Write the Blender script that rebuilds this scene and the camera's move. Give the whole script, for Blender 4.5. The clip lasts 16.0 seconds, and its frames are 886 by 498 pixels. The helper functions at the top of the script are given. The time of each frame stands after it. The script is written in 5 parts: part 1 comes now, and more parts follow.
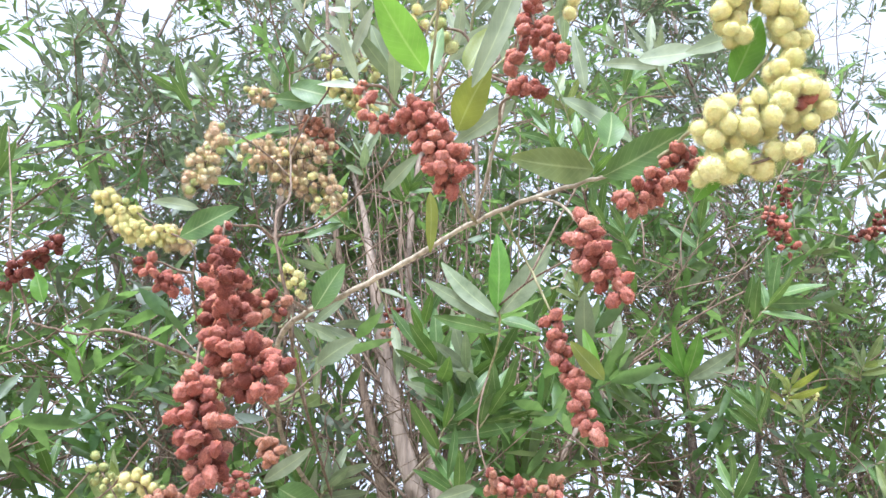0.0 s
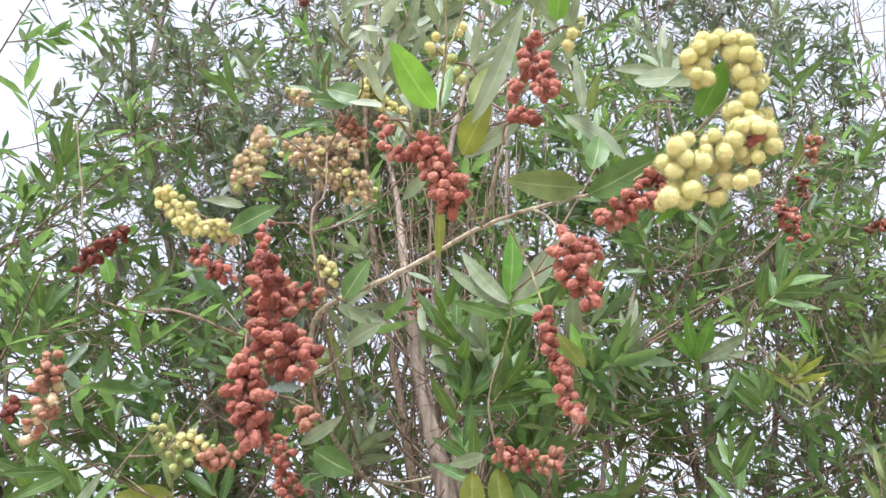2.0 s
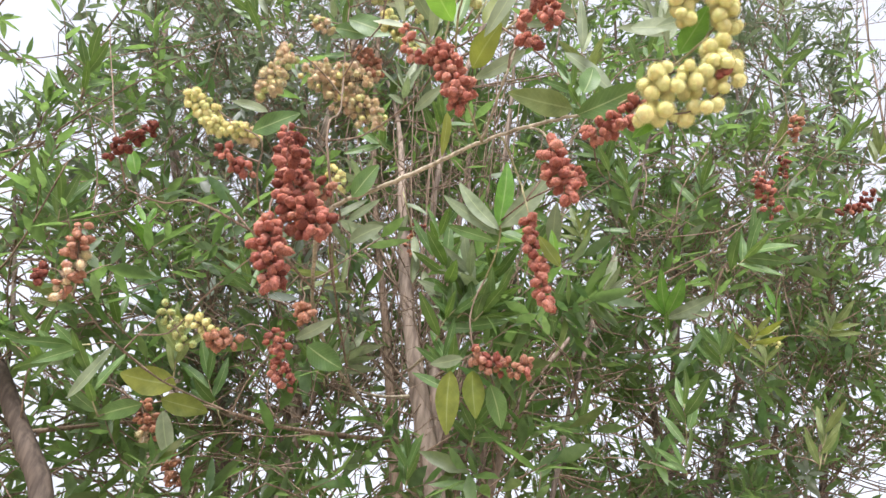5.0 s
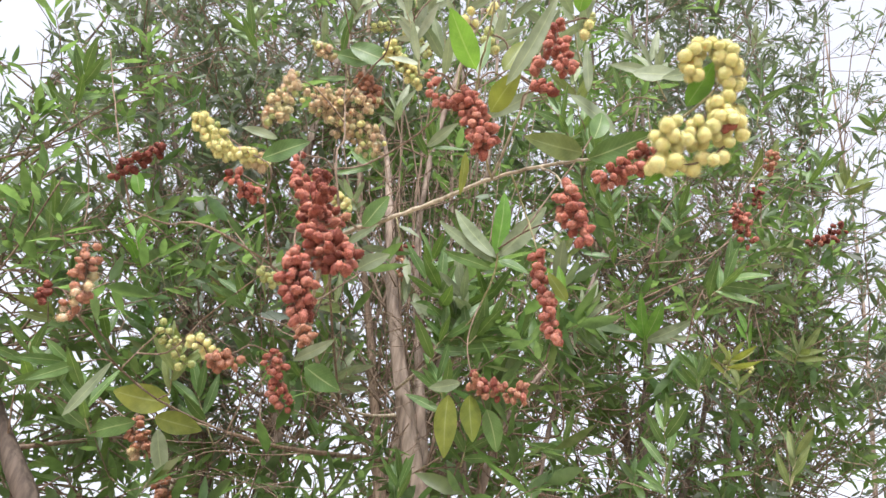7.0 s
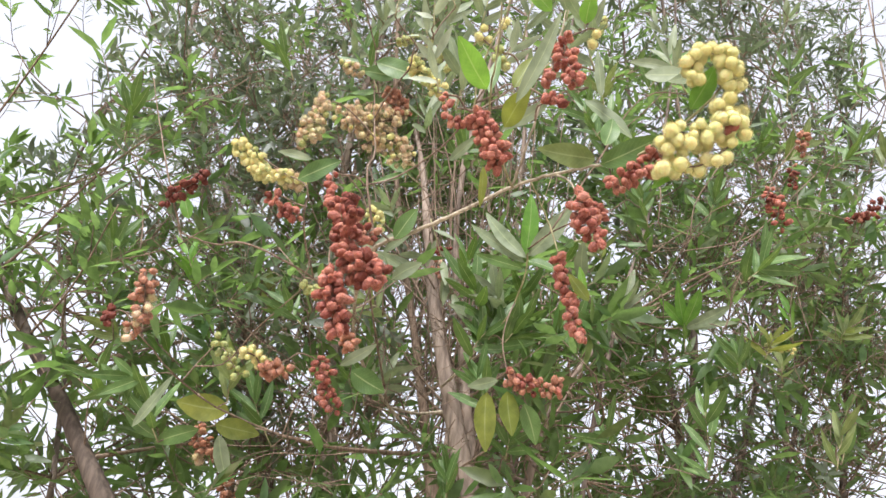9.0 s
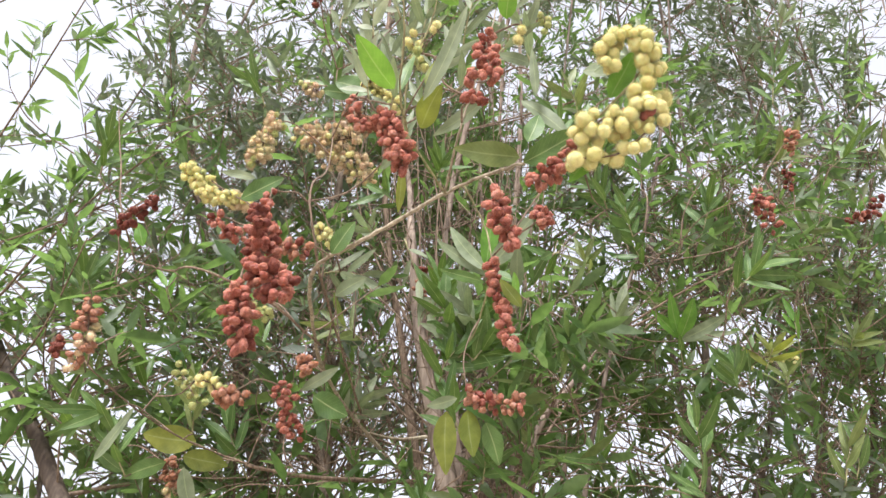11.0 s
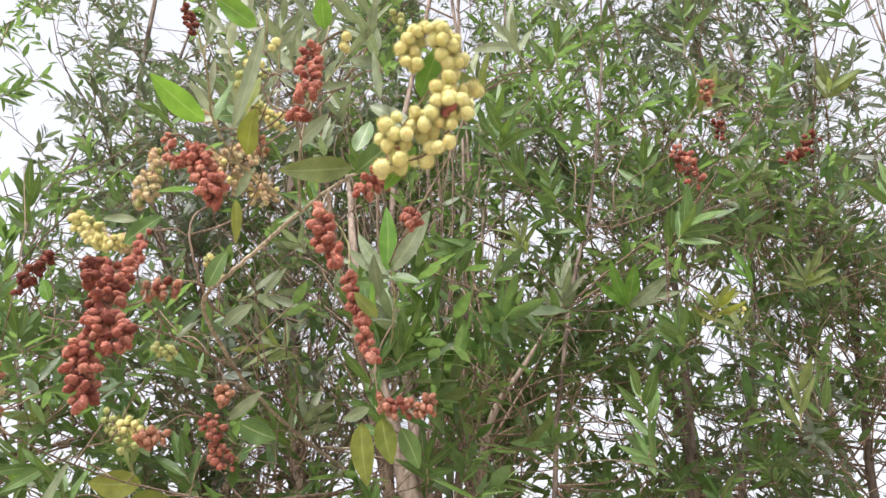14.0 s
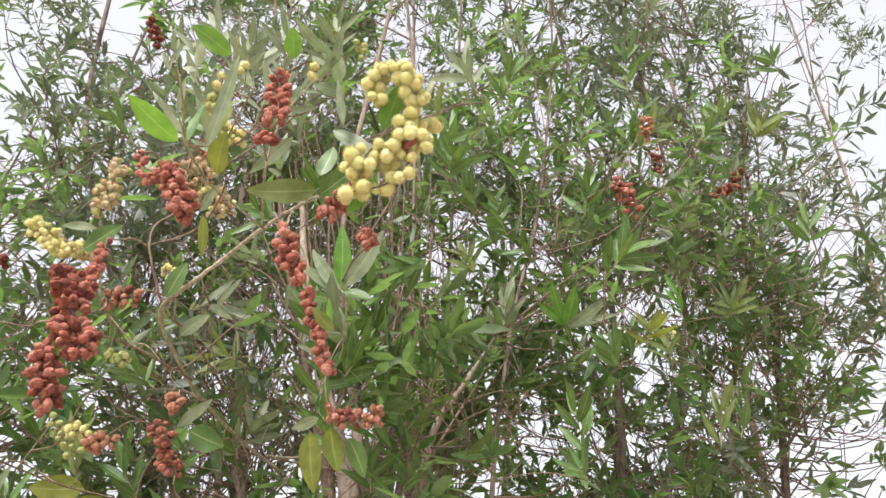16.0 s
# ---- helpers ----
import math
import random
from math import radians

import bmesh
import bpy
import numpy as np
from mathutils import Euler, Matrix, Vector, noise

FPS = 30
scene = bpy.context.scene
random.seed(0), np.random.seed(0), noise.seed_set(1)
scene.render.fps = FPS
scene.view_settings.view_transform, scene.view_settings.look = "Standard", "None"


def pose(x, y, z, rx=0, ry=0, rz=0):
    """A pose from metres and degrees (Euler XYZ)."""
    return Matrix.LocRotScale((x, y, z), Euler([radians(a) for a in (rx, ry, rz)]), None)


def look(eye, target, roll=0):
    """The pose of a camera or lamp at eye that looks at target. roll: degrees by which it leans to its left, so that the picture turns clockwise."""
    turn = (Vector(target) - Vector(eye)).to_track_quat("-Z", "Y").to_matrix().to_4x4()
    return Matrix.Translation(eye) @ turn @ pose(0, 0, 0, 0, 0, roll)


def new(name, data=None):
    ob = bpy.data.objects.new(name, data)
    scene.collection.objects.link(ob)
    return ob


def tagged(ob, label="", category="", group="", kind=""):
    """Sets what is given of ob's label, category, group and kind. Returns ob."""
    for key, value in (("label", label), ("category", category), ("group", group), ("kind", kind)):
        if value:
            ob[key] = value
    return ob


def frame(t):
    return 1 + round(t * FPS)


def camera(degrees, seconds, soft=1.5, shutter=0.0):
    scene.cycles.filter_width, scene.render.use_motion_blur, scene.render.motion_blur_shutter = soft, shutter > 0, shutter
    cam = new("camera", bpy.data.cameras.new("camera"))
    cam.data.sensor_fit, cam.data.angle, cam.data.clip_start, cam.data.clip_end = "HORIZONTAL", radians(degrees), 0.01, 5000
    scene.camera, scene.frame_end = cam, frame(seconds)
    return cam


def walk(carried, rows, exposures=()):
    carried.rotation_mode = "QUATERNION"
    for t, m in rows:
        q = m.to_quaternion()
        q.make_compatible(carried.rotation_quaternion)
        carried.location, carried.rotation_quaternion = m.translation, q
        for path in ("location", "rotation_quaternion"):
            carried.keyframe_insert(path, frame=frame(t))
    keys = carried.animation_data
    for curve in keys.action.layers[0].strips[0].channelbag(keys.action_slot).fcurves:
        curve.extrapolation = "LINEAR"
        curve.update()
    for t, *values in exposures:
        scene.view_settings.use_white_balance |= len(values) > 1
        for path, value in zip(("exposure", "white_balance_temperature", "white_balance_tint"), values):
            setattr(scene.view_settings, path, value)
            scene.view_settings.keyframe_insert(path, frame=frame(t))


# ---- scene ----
cam = camera(63.1, 16.0, soft=1.5)
METRES, EYE, TILT, LEAN, TURN = 0.9, 1.5, 32.0, 0.0, 0.0
ROWS = [
    (0.0, 0.0000, 0.0000, 0.0000, 0.00, 0.00, -0.00),
    (0.5, 0.0091, -0.0104, 0.0201, 0.10, 0.18, -0.57),
    (1.0, 0.0067, -0.0205, 0.0208, 0.35, -0.49, -1.24),
    (1.5, 0.0249, -0.0341, 0.0229, 0.60, -0.99, -1.30),
    (2.0, 0.0321, -0.1093, 0.0350, 3.13, -2.36, -0.83),
    (2.5, 0.0600, -0.1280, 0.0378, 0.77, -4.37, -1.84),
    (3.0, 0.0394, -0.1525, 0.0170, 2.71, -5.86, -2.54),
    (3.2, 0.0403, -0.1520, 0.0163, 2.57, -5.85, -2.54),
    (5.3, 0.0300, -0.2341, -0.0386, 2.49, -3.76, -7.22),
    (5.5, 0.0215, -0.2389, -0.0286, 2.14, -3.19, -7.50),
    (6.0, 0.0050, -0.2368, -0.0218, 0.30, -2.59, -7.28),
    (6.5, -0.0200, -0.2424, -0.0295, 0.43, -3.04, -7.99),
    (7.0, -0.0282, -0.2536, -0.0192, -0.03, -3.37, -8.12),
    (7.5, -0.0322, -0.2781, -0.0063, -0.01, -3.66, -9.60),
    (8.0, -0.0490, -0.3134, 0.0076, 1.71, -4.76, -8.49),
    (8.2, -0.0454, -0.3147, 0.0171, 2.05, -4.80, -7.53),
    (10.3, 0.0874, -0.2738, -0.0207, 4.95, -3.36, -2.63),
    (10.5, 0.0967, -0.2622, -0.0159, 5.81, -3.29, -3.08),
    (11.0, 0.1342, -0.2572, -0.0132, 6.18, -2.10, -1.75),
    (11.5, 0.1770, -0.2598, -0.0064, 7.78, -1.43, 1.53),
    (12.0, 0.2202, -0.2308, -0.0145, 6.43, -2.77, 4.01),
    (12.5, 0.2498, -0.2168, -0.0072, 5.96, -2.38, 4.85),
    (13.0, 0.2946, -0.2300, 0.0121, 6.86, -2.28, 5.39),
    (13.5, 0.3112, -0.2259, 0.0136, 6.10, -2.85, 5.62),
    (14.0, 0.3335, -0.2220, 0.0062, 6.92, -3.13, 6.89),
    (14.5, 0.3148, -0.2305, 0.0210, 7.28, -3.73, 6.81),
    (15.0, 0.3414, -0.2535, 0.0347, 7.72, -4.20, 5.86),
    (15.5, 0.3409, -0.2867, 0.0302, 8.86, -1.36, 5.56),
    (16.0, 0.3294, -0.2871, 0.0215, 2.64, -2.48, 4.46),
]
walk(cam, [(t, pose(0, 0, EYE, TILT, LEAN, TURN) @ pose(METRES * x, METRES * y, METRES * z, 90 + pitch, roll, yaw)) for t, x, y, z, yaw, pitch, roll in ROWS],
     [(0.0, 1.84, 5400, 8), (1.5, 1.68, 5500, 8), (2.5, 1.54, 5980, 10), (12.0, 1.47, 6230, 10), (16.0, 1.41, 6380, 10)])

# ---- light: a bright, thinly overcast sky and a veiled sun ----
SUN_HEIGHT, SUN_TURN = 52.0, 200.0
world = bpy.data.worlds.new("overcast_sky")
scene.world = world
world.use_nodes = True
wn, wl = world.node_tree.nodes, world.node_tree.links
wn.clear()
sky = wn.new("ShaderNodeTexSky")
sky.sky_type, sky.sun_disc = "NISHITA", False
sky.sun_elevation, sky.sun_rotation = radians(SUN_HEIGHT), radians(SUN_TURN)
sky.air_density, sky.dust_density, sky.ozone_density = 1.0, 6.0, 1.0
veil = wn.new("ShaderNodeHueSaturation")
veil.inputs["Saturation"].default_value = 0.32
sky_out = wn.new("ShaderNodeBackground")
sky_out.inputs["Strength"].default_value = 0.15
world_out = wn.new("ShaderNodeOutputWorld")
wl.new(sky.outputs[0], veil.inputs["Color"])
cloud = wn.new("ShaderNodeMix")
cloud.data_type = "RGBA"
cloud.inputs["Factor"].default_value = 0.7
cloud.inputs["B"].default_value = (2.62, 2.57, 2.77, 1)
wl.new(veil.outputs[0], cloud.inputs["A"])
wl.new(cloud.outputs["Result"], sky_out.inputs["Color"])
wl.new(sky_out.outputs[0], world_out.inputs["Surface"])

sun = new("sun", bpy.data.lights.new("sun", "SUN"))
sun.data.energy, sun.data.angle, sun.data.color = 2.5, radians(18), (1.0, 0.96, 0.90)
_h, _r = radians(SUN_HEIGHT), radians(SUN_TURN)
sun_way = Vector((math.sin(_r) * math.cos(_h), math.cos(_r) * math.cos(_h), math.sin(_h)))
sun.matrix_world = look(sun_way * 30, (0, 0, 0))


# ---- materials ----
def material(name):
    m = bpy.data.materials.new(name)
    m.use_nodes = True
    n, l = m.node_tree.nodes, m.node_tree.links
    n.clear()
    out = n.new("ShaderNodeOutputMaterial")
    return m, n, l, out


def ramp(n, *stops):
    r = n.new("ShaderNodeValToRGB")
    e = r.color_ramp.elements
    while len(e) < len(stops):
        e.new(0.5)
    for el, (p, c) in zip(e, stops):
        el.position, el.color = p, (*c, 1)
    return r


def noise_tex(n, l, scale, detail=3.0, coords=None):
    t = n.new("ShaderNodeTexNoise")
    t.inputs["Scale"].default_value, t.inputs["Detail"].default_value = scale, detail
    if coords is not None:
        l.new(coords, t.inputs["Vector"])
    return t


def mix_colour(n, l, kind, fac, a, b):
    m = n.new("ShaderNodeMix")
    m.data_type, m.blend_type = "RGBA", kind
    for socket, value in ((m.inputs["Factor"], fac), (m.inputs["A"], a), (m.inputs["B"], b)):
        if isinstance(value, bpy.types.NodeSocket):
            l.new(value, socket)
        elif isinstance(value, (int, float)):
            socket.default_value = value
        else:
            socket.default_value = (*value, 1)
    return m.outputs["Result"]


def leaf_material(name, colours, glow, share, veined, rough=0.48):
    """A leaf: a slightly waxy top that lets light through. Colours vary from leaf to leaf, with blotches and, near by, pale veins."""
    m, n, l, out = material(name)
    if veined:
        rand = n.new("ShaderNodeObjectInfo").outputs["Random"]
    else:
        rand = n.new("ShaderNodeNewGeometry").outputs["Random Per Island"]
    step = 1.0 / (len(colours) - 1)
    base = ramp(n, *[(i * step, c) for i, c in enumerate(colours)])
    l.new(rand, base.inputs[0])
    geo = n.new("ShaderNodeTexCoord")
    blotch = noise_tex(n, l, 55.0, 4.0, geo.outputs["Object"])
    tone = ramp(n, (0.3, (0.72, 0.74, 0.66)), (0.7, (1.18, 1.14, 1.1)))
    l.new(blotch.outputs["Fac"], tone.inputs[0])
    col = mix_colour(n, l, "MULTIPLY", 1.0, base.outputs[0], tone.outputs[0])
    if veined:
        sep = n.new("ShaderNodeSeparateXYZ")
        l.new(geo.outputs["UV"], sep.inputs[0])
        off = n.new("ShaderNodeMath")
        off.operation = "ABSOLUTE"
        l.new(sep.outputs["X"], off.inputs[0])
        rib = ramp(n, (0.0, (1, 1, 1)), (0.09, (0, 0, 0)))
        l.new(off.outputs[0], rib.inputs[0])
        # side veins run forward from the midrib
        along = n.new("ShaderNodeMath")
        along.operation = "MULTIPLY_ADD"
        l.new(off.outputs[0], along.inputs[0])
        along.inputs[1].default_value = -0.22
        l.new(sep.outputs["Y"], along.inputs[2])
        wave = n.new("ShaderNodeMath")
        wave.operation = "MULTIPLY"
        wave.inputs[1].default_value = 75.0
        l.new(along.outputs[0], wave.inputs[0])
        sine = n.new("ShaderNodeMath")
        sine.operation = "SINE"
        l.new(wave.outputs[0], sine.inputs[0])
        vein = ramp(n, (0.86, (0, 0, 0)), (1.0, (0.22, 0.22, 0.22)))
        l.new(sine.outputs[0], vein.inputs[0])
        both = mix_colour(n, l, "ADD", 1.0, rib.outputs[0], vein.outputs[0])
        pale = mix_colour(n, l, "MIX", 0.55, col, (0.42, 0.47, 0.22))
        col = mix_colour(n, l, "MIX", both, col, pale)
    top = n.new("ShaderNodeBsdfPrincipled")
    l.new(col, top.inputs["Base Color"])
    top.inputs["Roughness"].default_value = rough
    top.inputs["Specular IOR Level"].default_value = 0.4
    bump = n.new("ShaderNodeBump")
    bump.inputs["Strength"].default_value, bump.inputs["Distance"].default_value = 0.25, 0.002
    l.new(blotch.outputs["Fac"], bump.inputs["Height"])
    l.new(bump.outputs[0], top.inputs["Normal"])
    through_light = n.new("ShaderNodeBsdfTranslucent")
    l.new(mix_colour(n, l, "MULTIPLY", 1.0, tone.outputs[0], glow), through_light.inputs["Color"])
    mixed = n.new("ShaderNodeMixShader")
    mixed.inputs[0].default_value = share
    l.new(top.outputs[0], mixed.inputs[1])
    l.new(through_light.outputs[0], mixed.inputs[2])
    l.new(mixed.outputs[0], out.inputs["Surface"])
    return m


def cone_material(name, colours, rough=0.78, fuzz=0.5, contrast=0.8):
    """A dry, scaly seed cone or a downy flower head: colour varies from one to the next and from scale to scale."""
    m, n, l, out = material(name)
    rand = n.new("ShaderNodeObjectInfo").outputs["Random"]
    step = 1.0 / (len(colours) - 1)
    base = ramp(n, *[(i * step, c) for i, c in enumerate(colours)])
    l.new(rand, base.inputs[0])
    geo = n.new("ShaderNodeTexCoord")
    cells = n.new("ShaderNodeTexVoronoi")
    cells.inputs["Scale"].default_value = 900.0
    l.new(geo.outputs["Object"], cells.inputs["Vector"])
    tone = ramp(n, (0.0, (1.15, 1.12, 1.1)), (0.75, (0.62, 0.56, 0.54)))
    l.new(cells.outputs["Distance"], tone.inputs[0])
    col = mix_colour(n, l, "MULTIPLY", contrast, base.outputs[0], tone.outputs[0])
    blotch = noise_tex(n, l, 160.0, 3.0, geo.outputs["Object"])
    tint = ramp(n, (0.3, (0.75, 0.72, 0.70)), (0.7, (1.2, 1.2, 1.2)))
    l.new(blotch.outputs["Fac"], tint.inputs[0])
    col = mix_colour(n, l, "MULTIPLY", contrast, col, tint.outputs[0])
    skin = n.new("ShaderNodeBsdfPrincipled")
    l.new(col, skin.inputs["Base Color"])
    skin.inputs["Roughness"].default_value = rough
    skin.inputs["Specular IOR Level"].default_value = 0.14
    skin.inputs["Sheen Weight"].default_value = fuzz
    skin.inputs["Sheen Roughness"].default_value = 0.6
    l.new(col, skin.inputs["Sheen Tint"])
    bump = n.new("ShaderNodeBump")
    bump.inputs["Strength"].default_value, bump.inputs["Distance"].default_value = 0.3, 0.0010
    bump.invert = True
    skin.inputs["Subsurface Weight"].default_value = 0.45
    skin.inputs["Subsurface Radius"].default_value = (1.0, 0.6, 0.35)
    skin.inputs["Subsurface Scale"].default_value = 0.006
    l.new(cells.outputs["Distance"], bump.inputs["Height"])
    l.new(bump.outputs[0], skin.inputs["Normal"])
    l.new(skin.outputs[0], out.inputs["Surface"])
    return m


def bark_material(name, dark, light, scale=38.0):
    """Grey-brown bark, streaked along the stem, with pale patches of lichen."""
    m, n, l, out = material(name)
    geo = n.new("ShaderNodeTexCoord")
    stretch = n.new("ShaderNodeMapping")
    stretch.inputs["Scale"].default_value = (1.0, 1.0, 0.16)
    l.new(geo.outputs["Object"], stretch.inputs["Vector"])
    grain = noise_tex(n, l, scale * 2.6, 6.0, stretch.outputs[0])
    patch = noise_tex(n, l, scale * 0.35, 3.0, geo.outputs["Object"])
    col = ramp(n, (0.32, dark), (0.68, light))
    l.new(grain.outputs["Fac"], col.inputs[0])
    tint = ramp(n, (0.35, (0.78, 0.74, 0.70)), (0.65, (1.15, 1.15, 1.12)))
    l.new(patch.outputs["Fac"], tint.inputs[0])
    c = mix_colour(n, l, "MULTIPLY", 1.0, col.outputs[0], tint.outputs[0])
    skin = n.new("ShaderNodeBsdfPrincipled")
    l.new(c, skin.inputs["Base Color"])
    skin.inputs["Roughness"].default_value = 0.85
    skin.inputs["Specular IOR Level"].default_value = 0.2
    bump = n.new("ShaderNodeBump")
    bump.inputs["Strength"].default_value, bump.inputs["Distance"].default_value = 0.7, 0.004
    l.new(grain.outputs["Fac"], bump.inputs["Height"])
    l.new(bump.outputs[0], skin.inputs["Normal"])
    l.new(skin.outputs[0], out.inputs["Surface"])
    return m


LEAF_CROWN = leaf_material("crown_leaf", [(0.038, 0.072, 0.024), (0.070, 0.098, 0.050), (0.038, 0.102, 0.020), (0.102, 0.132, 0.084), (0.050, 0.104, 0.024), (0.096, 0.094, 0.044), (0.038, 0.090, 0.024), (0.084, 0.116, 0.062)], (0.215, 0.345, 0.090), 0.46, False, 0.42)
# grey-green crown leaf; sky sheen and backlit darkening are put into its colour
LEAF_BACKLIT = leaf_material("grey_backlit_leaf", [(0.070, 0.086, 0.062), (0.115, 0.130, 0.108), (0.058, 0.088, 0.050), (0.140, 0.155, 0.135), (0.088, 0.094, 0.068), (0.062, 0.090, 0.060)], (0.165, 0.225, 0.105), 0.40, False, 0.45)
LEAF_FRESH = leaf_material("fresh_leaf", [(0.085, 0.21, 0.026), (0.13, 0.265, 0.038)], (0.24, 0.45, 0.05), 0.38, True)
LEAF_DULL = leaf_material("dull_leaf", [(0.115, 0.155, 0.055), (0.150, 0.180, 0.072)], (0.28, 0.34, 0.08), 0.36, True)
LEAF_DARK = leaf_material("mature_leaf", [(0.06, 0.12, 0.03), (0.09, 0.16, 0.045)], (0.16, 0.26, 0.04), 0.25, True)
LEAF_GREY = leaf_material("greyish_leaf", [(0.150, 0.185, 0.115), (0.210, 0.240, 0.160)], (0.24, 0.32, 0.14), 0.32, True, 0.5)
LEAF_PALE = leaf_material("pale_silvery_leaf", [(0.24, 0.28, 0.20), (0.33, 0.36, 0.29)], (0.30, 0.36, 0.22), 0.32, True, 0.55)
LEAF_OLIVE = leaf_material("olive_leaf", [(0.13, 0.17, 0.03), (0.19, 0.21, 0.04)], (0.38, 0.42, 0.06), 0.42, True)
CONE_RED = cone_material("red_cone", [(0.24, 0.082, 0.068), (0.42, 0.185, 0.146), (0.31, 0.112, 0.088), (0.45, 0.225, 0.172)])
CONE_BROWN = cone_material("brown_cone", [(0.13, 0.045, 0.036), (0.20, 0.068, 0.052)])
CONE_ROSE = cone_material("rosy_cone", [(0.33, 0.165, 0.115), (0.40, 0.22, 0.155)])
CONE_TAN = cone_material("tan_cone", [(0.62, 0.51, 0.33), (0.60, 0.46, 0.34), (0.55, 0.51, 0.30)], 0.9, 0.7, 0.4)
CONE_YELLOW = cone_material("yellow_cone", [(0.60, 0.57, 0.26), (0.68, 0.645, 0.33), (0.61, 0.60, 0.29)], 0.9, 0.6, 0.3)
CONE_GREEN = cone_material("green_cone", [(0.38, 0.43, 0.18), (0.48, 0.50, 0.24)], 0.85, 0.6, 0.45)
BARK = bark_material("bark", (0.13, 0.100, 0.084), (0.30, 0.238, 0.200))
BARK_DARK = bark_material("dark_bark", (0.080, 0.062, 0.053), (0.185, 0.147, 0.126))
BARK_DEEP = bark_material("deep_brown_bark", (0.042, 0.032, 0.027), (0.112, 0.086, 0.072))
BARK_PALE = bark_material("pale_bark", (0.19, 0.16, 0.12), (0.42, 0.36, 0.28), 60.0)
TWIG = bark_material("twig_bark", (0.105, 0.076, 0.058), (0.26, 0.190, 0.146), 90.0)
TWIG_PALE = bark_material("green_twig", (0.18, 0.17, 0.09), (0.36, 0.33, 0.20), 90.0)


# ---- ground ----
def ground():
    m, n, l, out = material("bounce_soil")
    geo = n.new("ShaderNodeTexCoord")
    big, fine = noise_tex(n, l, 3.0, 6.0, geo.outputs["Object"]), noise_tex(n, l, 40.0, 8.0, geo.outputs["Object"])
    # out of view; colour kept pale to bounce light up onto the leaves
    a = ramp(n, (0.35, (0.33, 0.275, 0.205)), (0.65, (0.47, 0.40, 0.305)))
    b = ramp(n, (0.3, (0.7, 0.7, 0.7)), (0.7, (1.2, 1.2, 1.2)))
    l.new(big.outputs["Fac"], a.inputs[0])
    l.new(fine.outputs["Fac"], b.inputs[0])
    skin = n.new("ShaderNodeBsdfPrincipled")
    l.new(mix_colour(n, l, "MULTIPLY", 1.0, a.outputs[0], b.outputs[0]), skin.inputs["Base Color"])
    skin.inputs["Roughness"].default_value = 0.95
    l.new(skin.outputs[0], out.inputs["Surface"])
    bm = bmesh.new()
    bmesh.ops.create_grid(bm, x_segments=60, y_segments=60, size=1500)
    for v in bm.verts:
        v.co.z = 0.0 if v.co.length < 60 else 0.4 * noise.noise(v.co * 0.01)
    me = bpy.data.meshes.new("ground")
    bm.to_mesh(me)
    bm.free()
    me.materials.append(m)
    tagged(new("ground", me), "unseen sandy soil under the trees, paled to bounce light up", "ground", kind="structure")


ground()

# ---- tools for plants ----
rng = np.random.default_rng(7)


def unit(v):
    v = np.asarray(v, float)
    return v / np.maximum(np.linalg.norm(v, axis=-1, keepdims=True), 1e-9)


def mesh_of(name, verts, faces, mat, smooth=True):
    me = bpy.data.meshes.new(name)
    me.from_pydata([tuple(v) for v in verts], [], faces)
    if smooth:
        me.polygons.foreach_set("use_smooth", [True] * len(me.polygons))
    me.materials.append(mat)
    me.update()
    return me


def part(name, me, parent, label=""):
    ob = new(name, me)
    ob.parent = parent
    ob.matrix_parent_inverse = Matrix.Translation(-parent.location)
    return tagged(ob, label)


def thing(name, at, label, category, group=""):
    ob = new(name)
    ob.location = at
    ob.empty_display_size = 0.1
    return tagged(ob, label, category, group)


def spline(points, steps):
    """A smooth line through a few points."""
    p = np.asarray(points, float)
    if len(p) == 2:
        return p[0] + (p[1] - p[0]) * np.linspace(0, 1, steps * 1 + 1)[:, None]
    gap = np.linalg.norm(np.diff(p, axis=0), axis=1)[:, None] + 1e-9
    slope = np.diff(p, axis=0) / gap
    tan = np.vstack([slope[:1], (slope[:-1] * gap[1:] + slope[1:] * gap[:-1]) / (gap[:-1] + gap[1:]), slope[-1:]])
    line = []
    for i in range(len(p) - 1):
        for u in np.linspace(0, 1, steps, endpoint=False):
            h = u * u * (3 - 2 * u)
            line.append(p[i] * (1 - h) + p[i + 1] * h + gap[i] * (tan[i] * (u * (1 - u) ** 2) - tan[i + 1] * (u * u * (1 - u))))
    return np.array(line + [p[-1]])


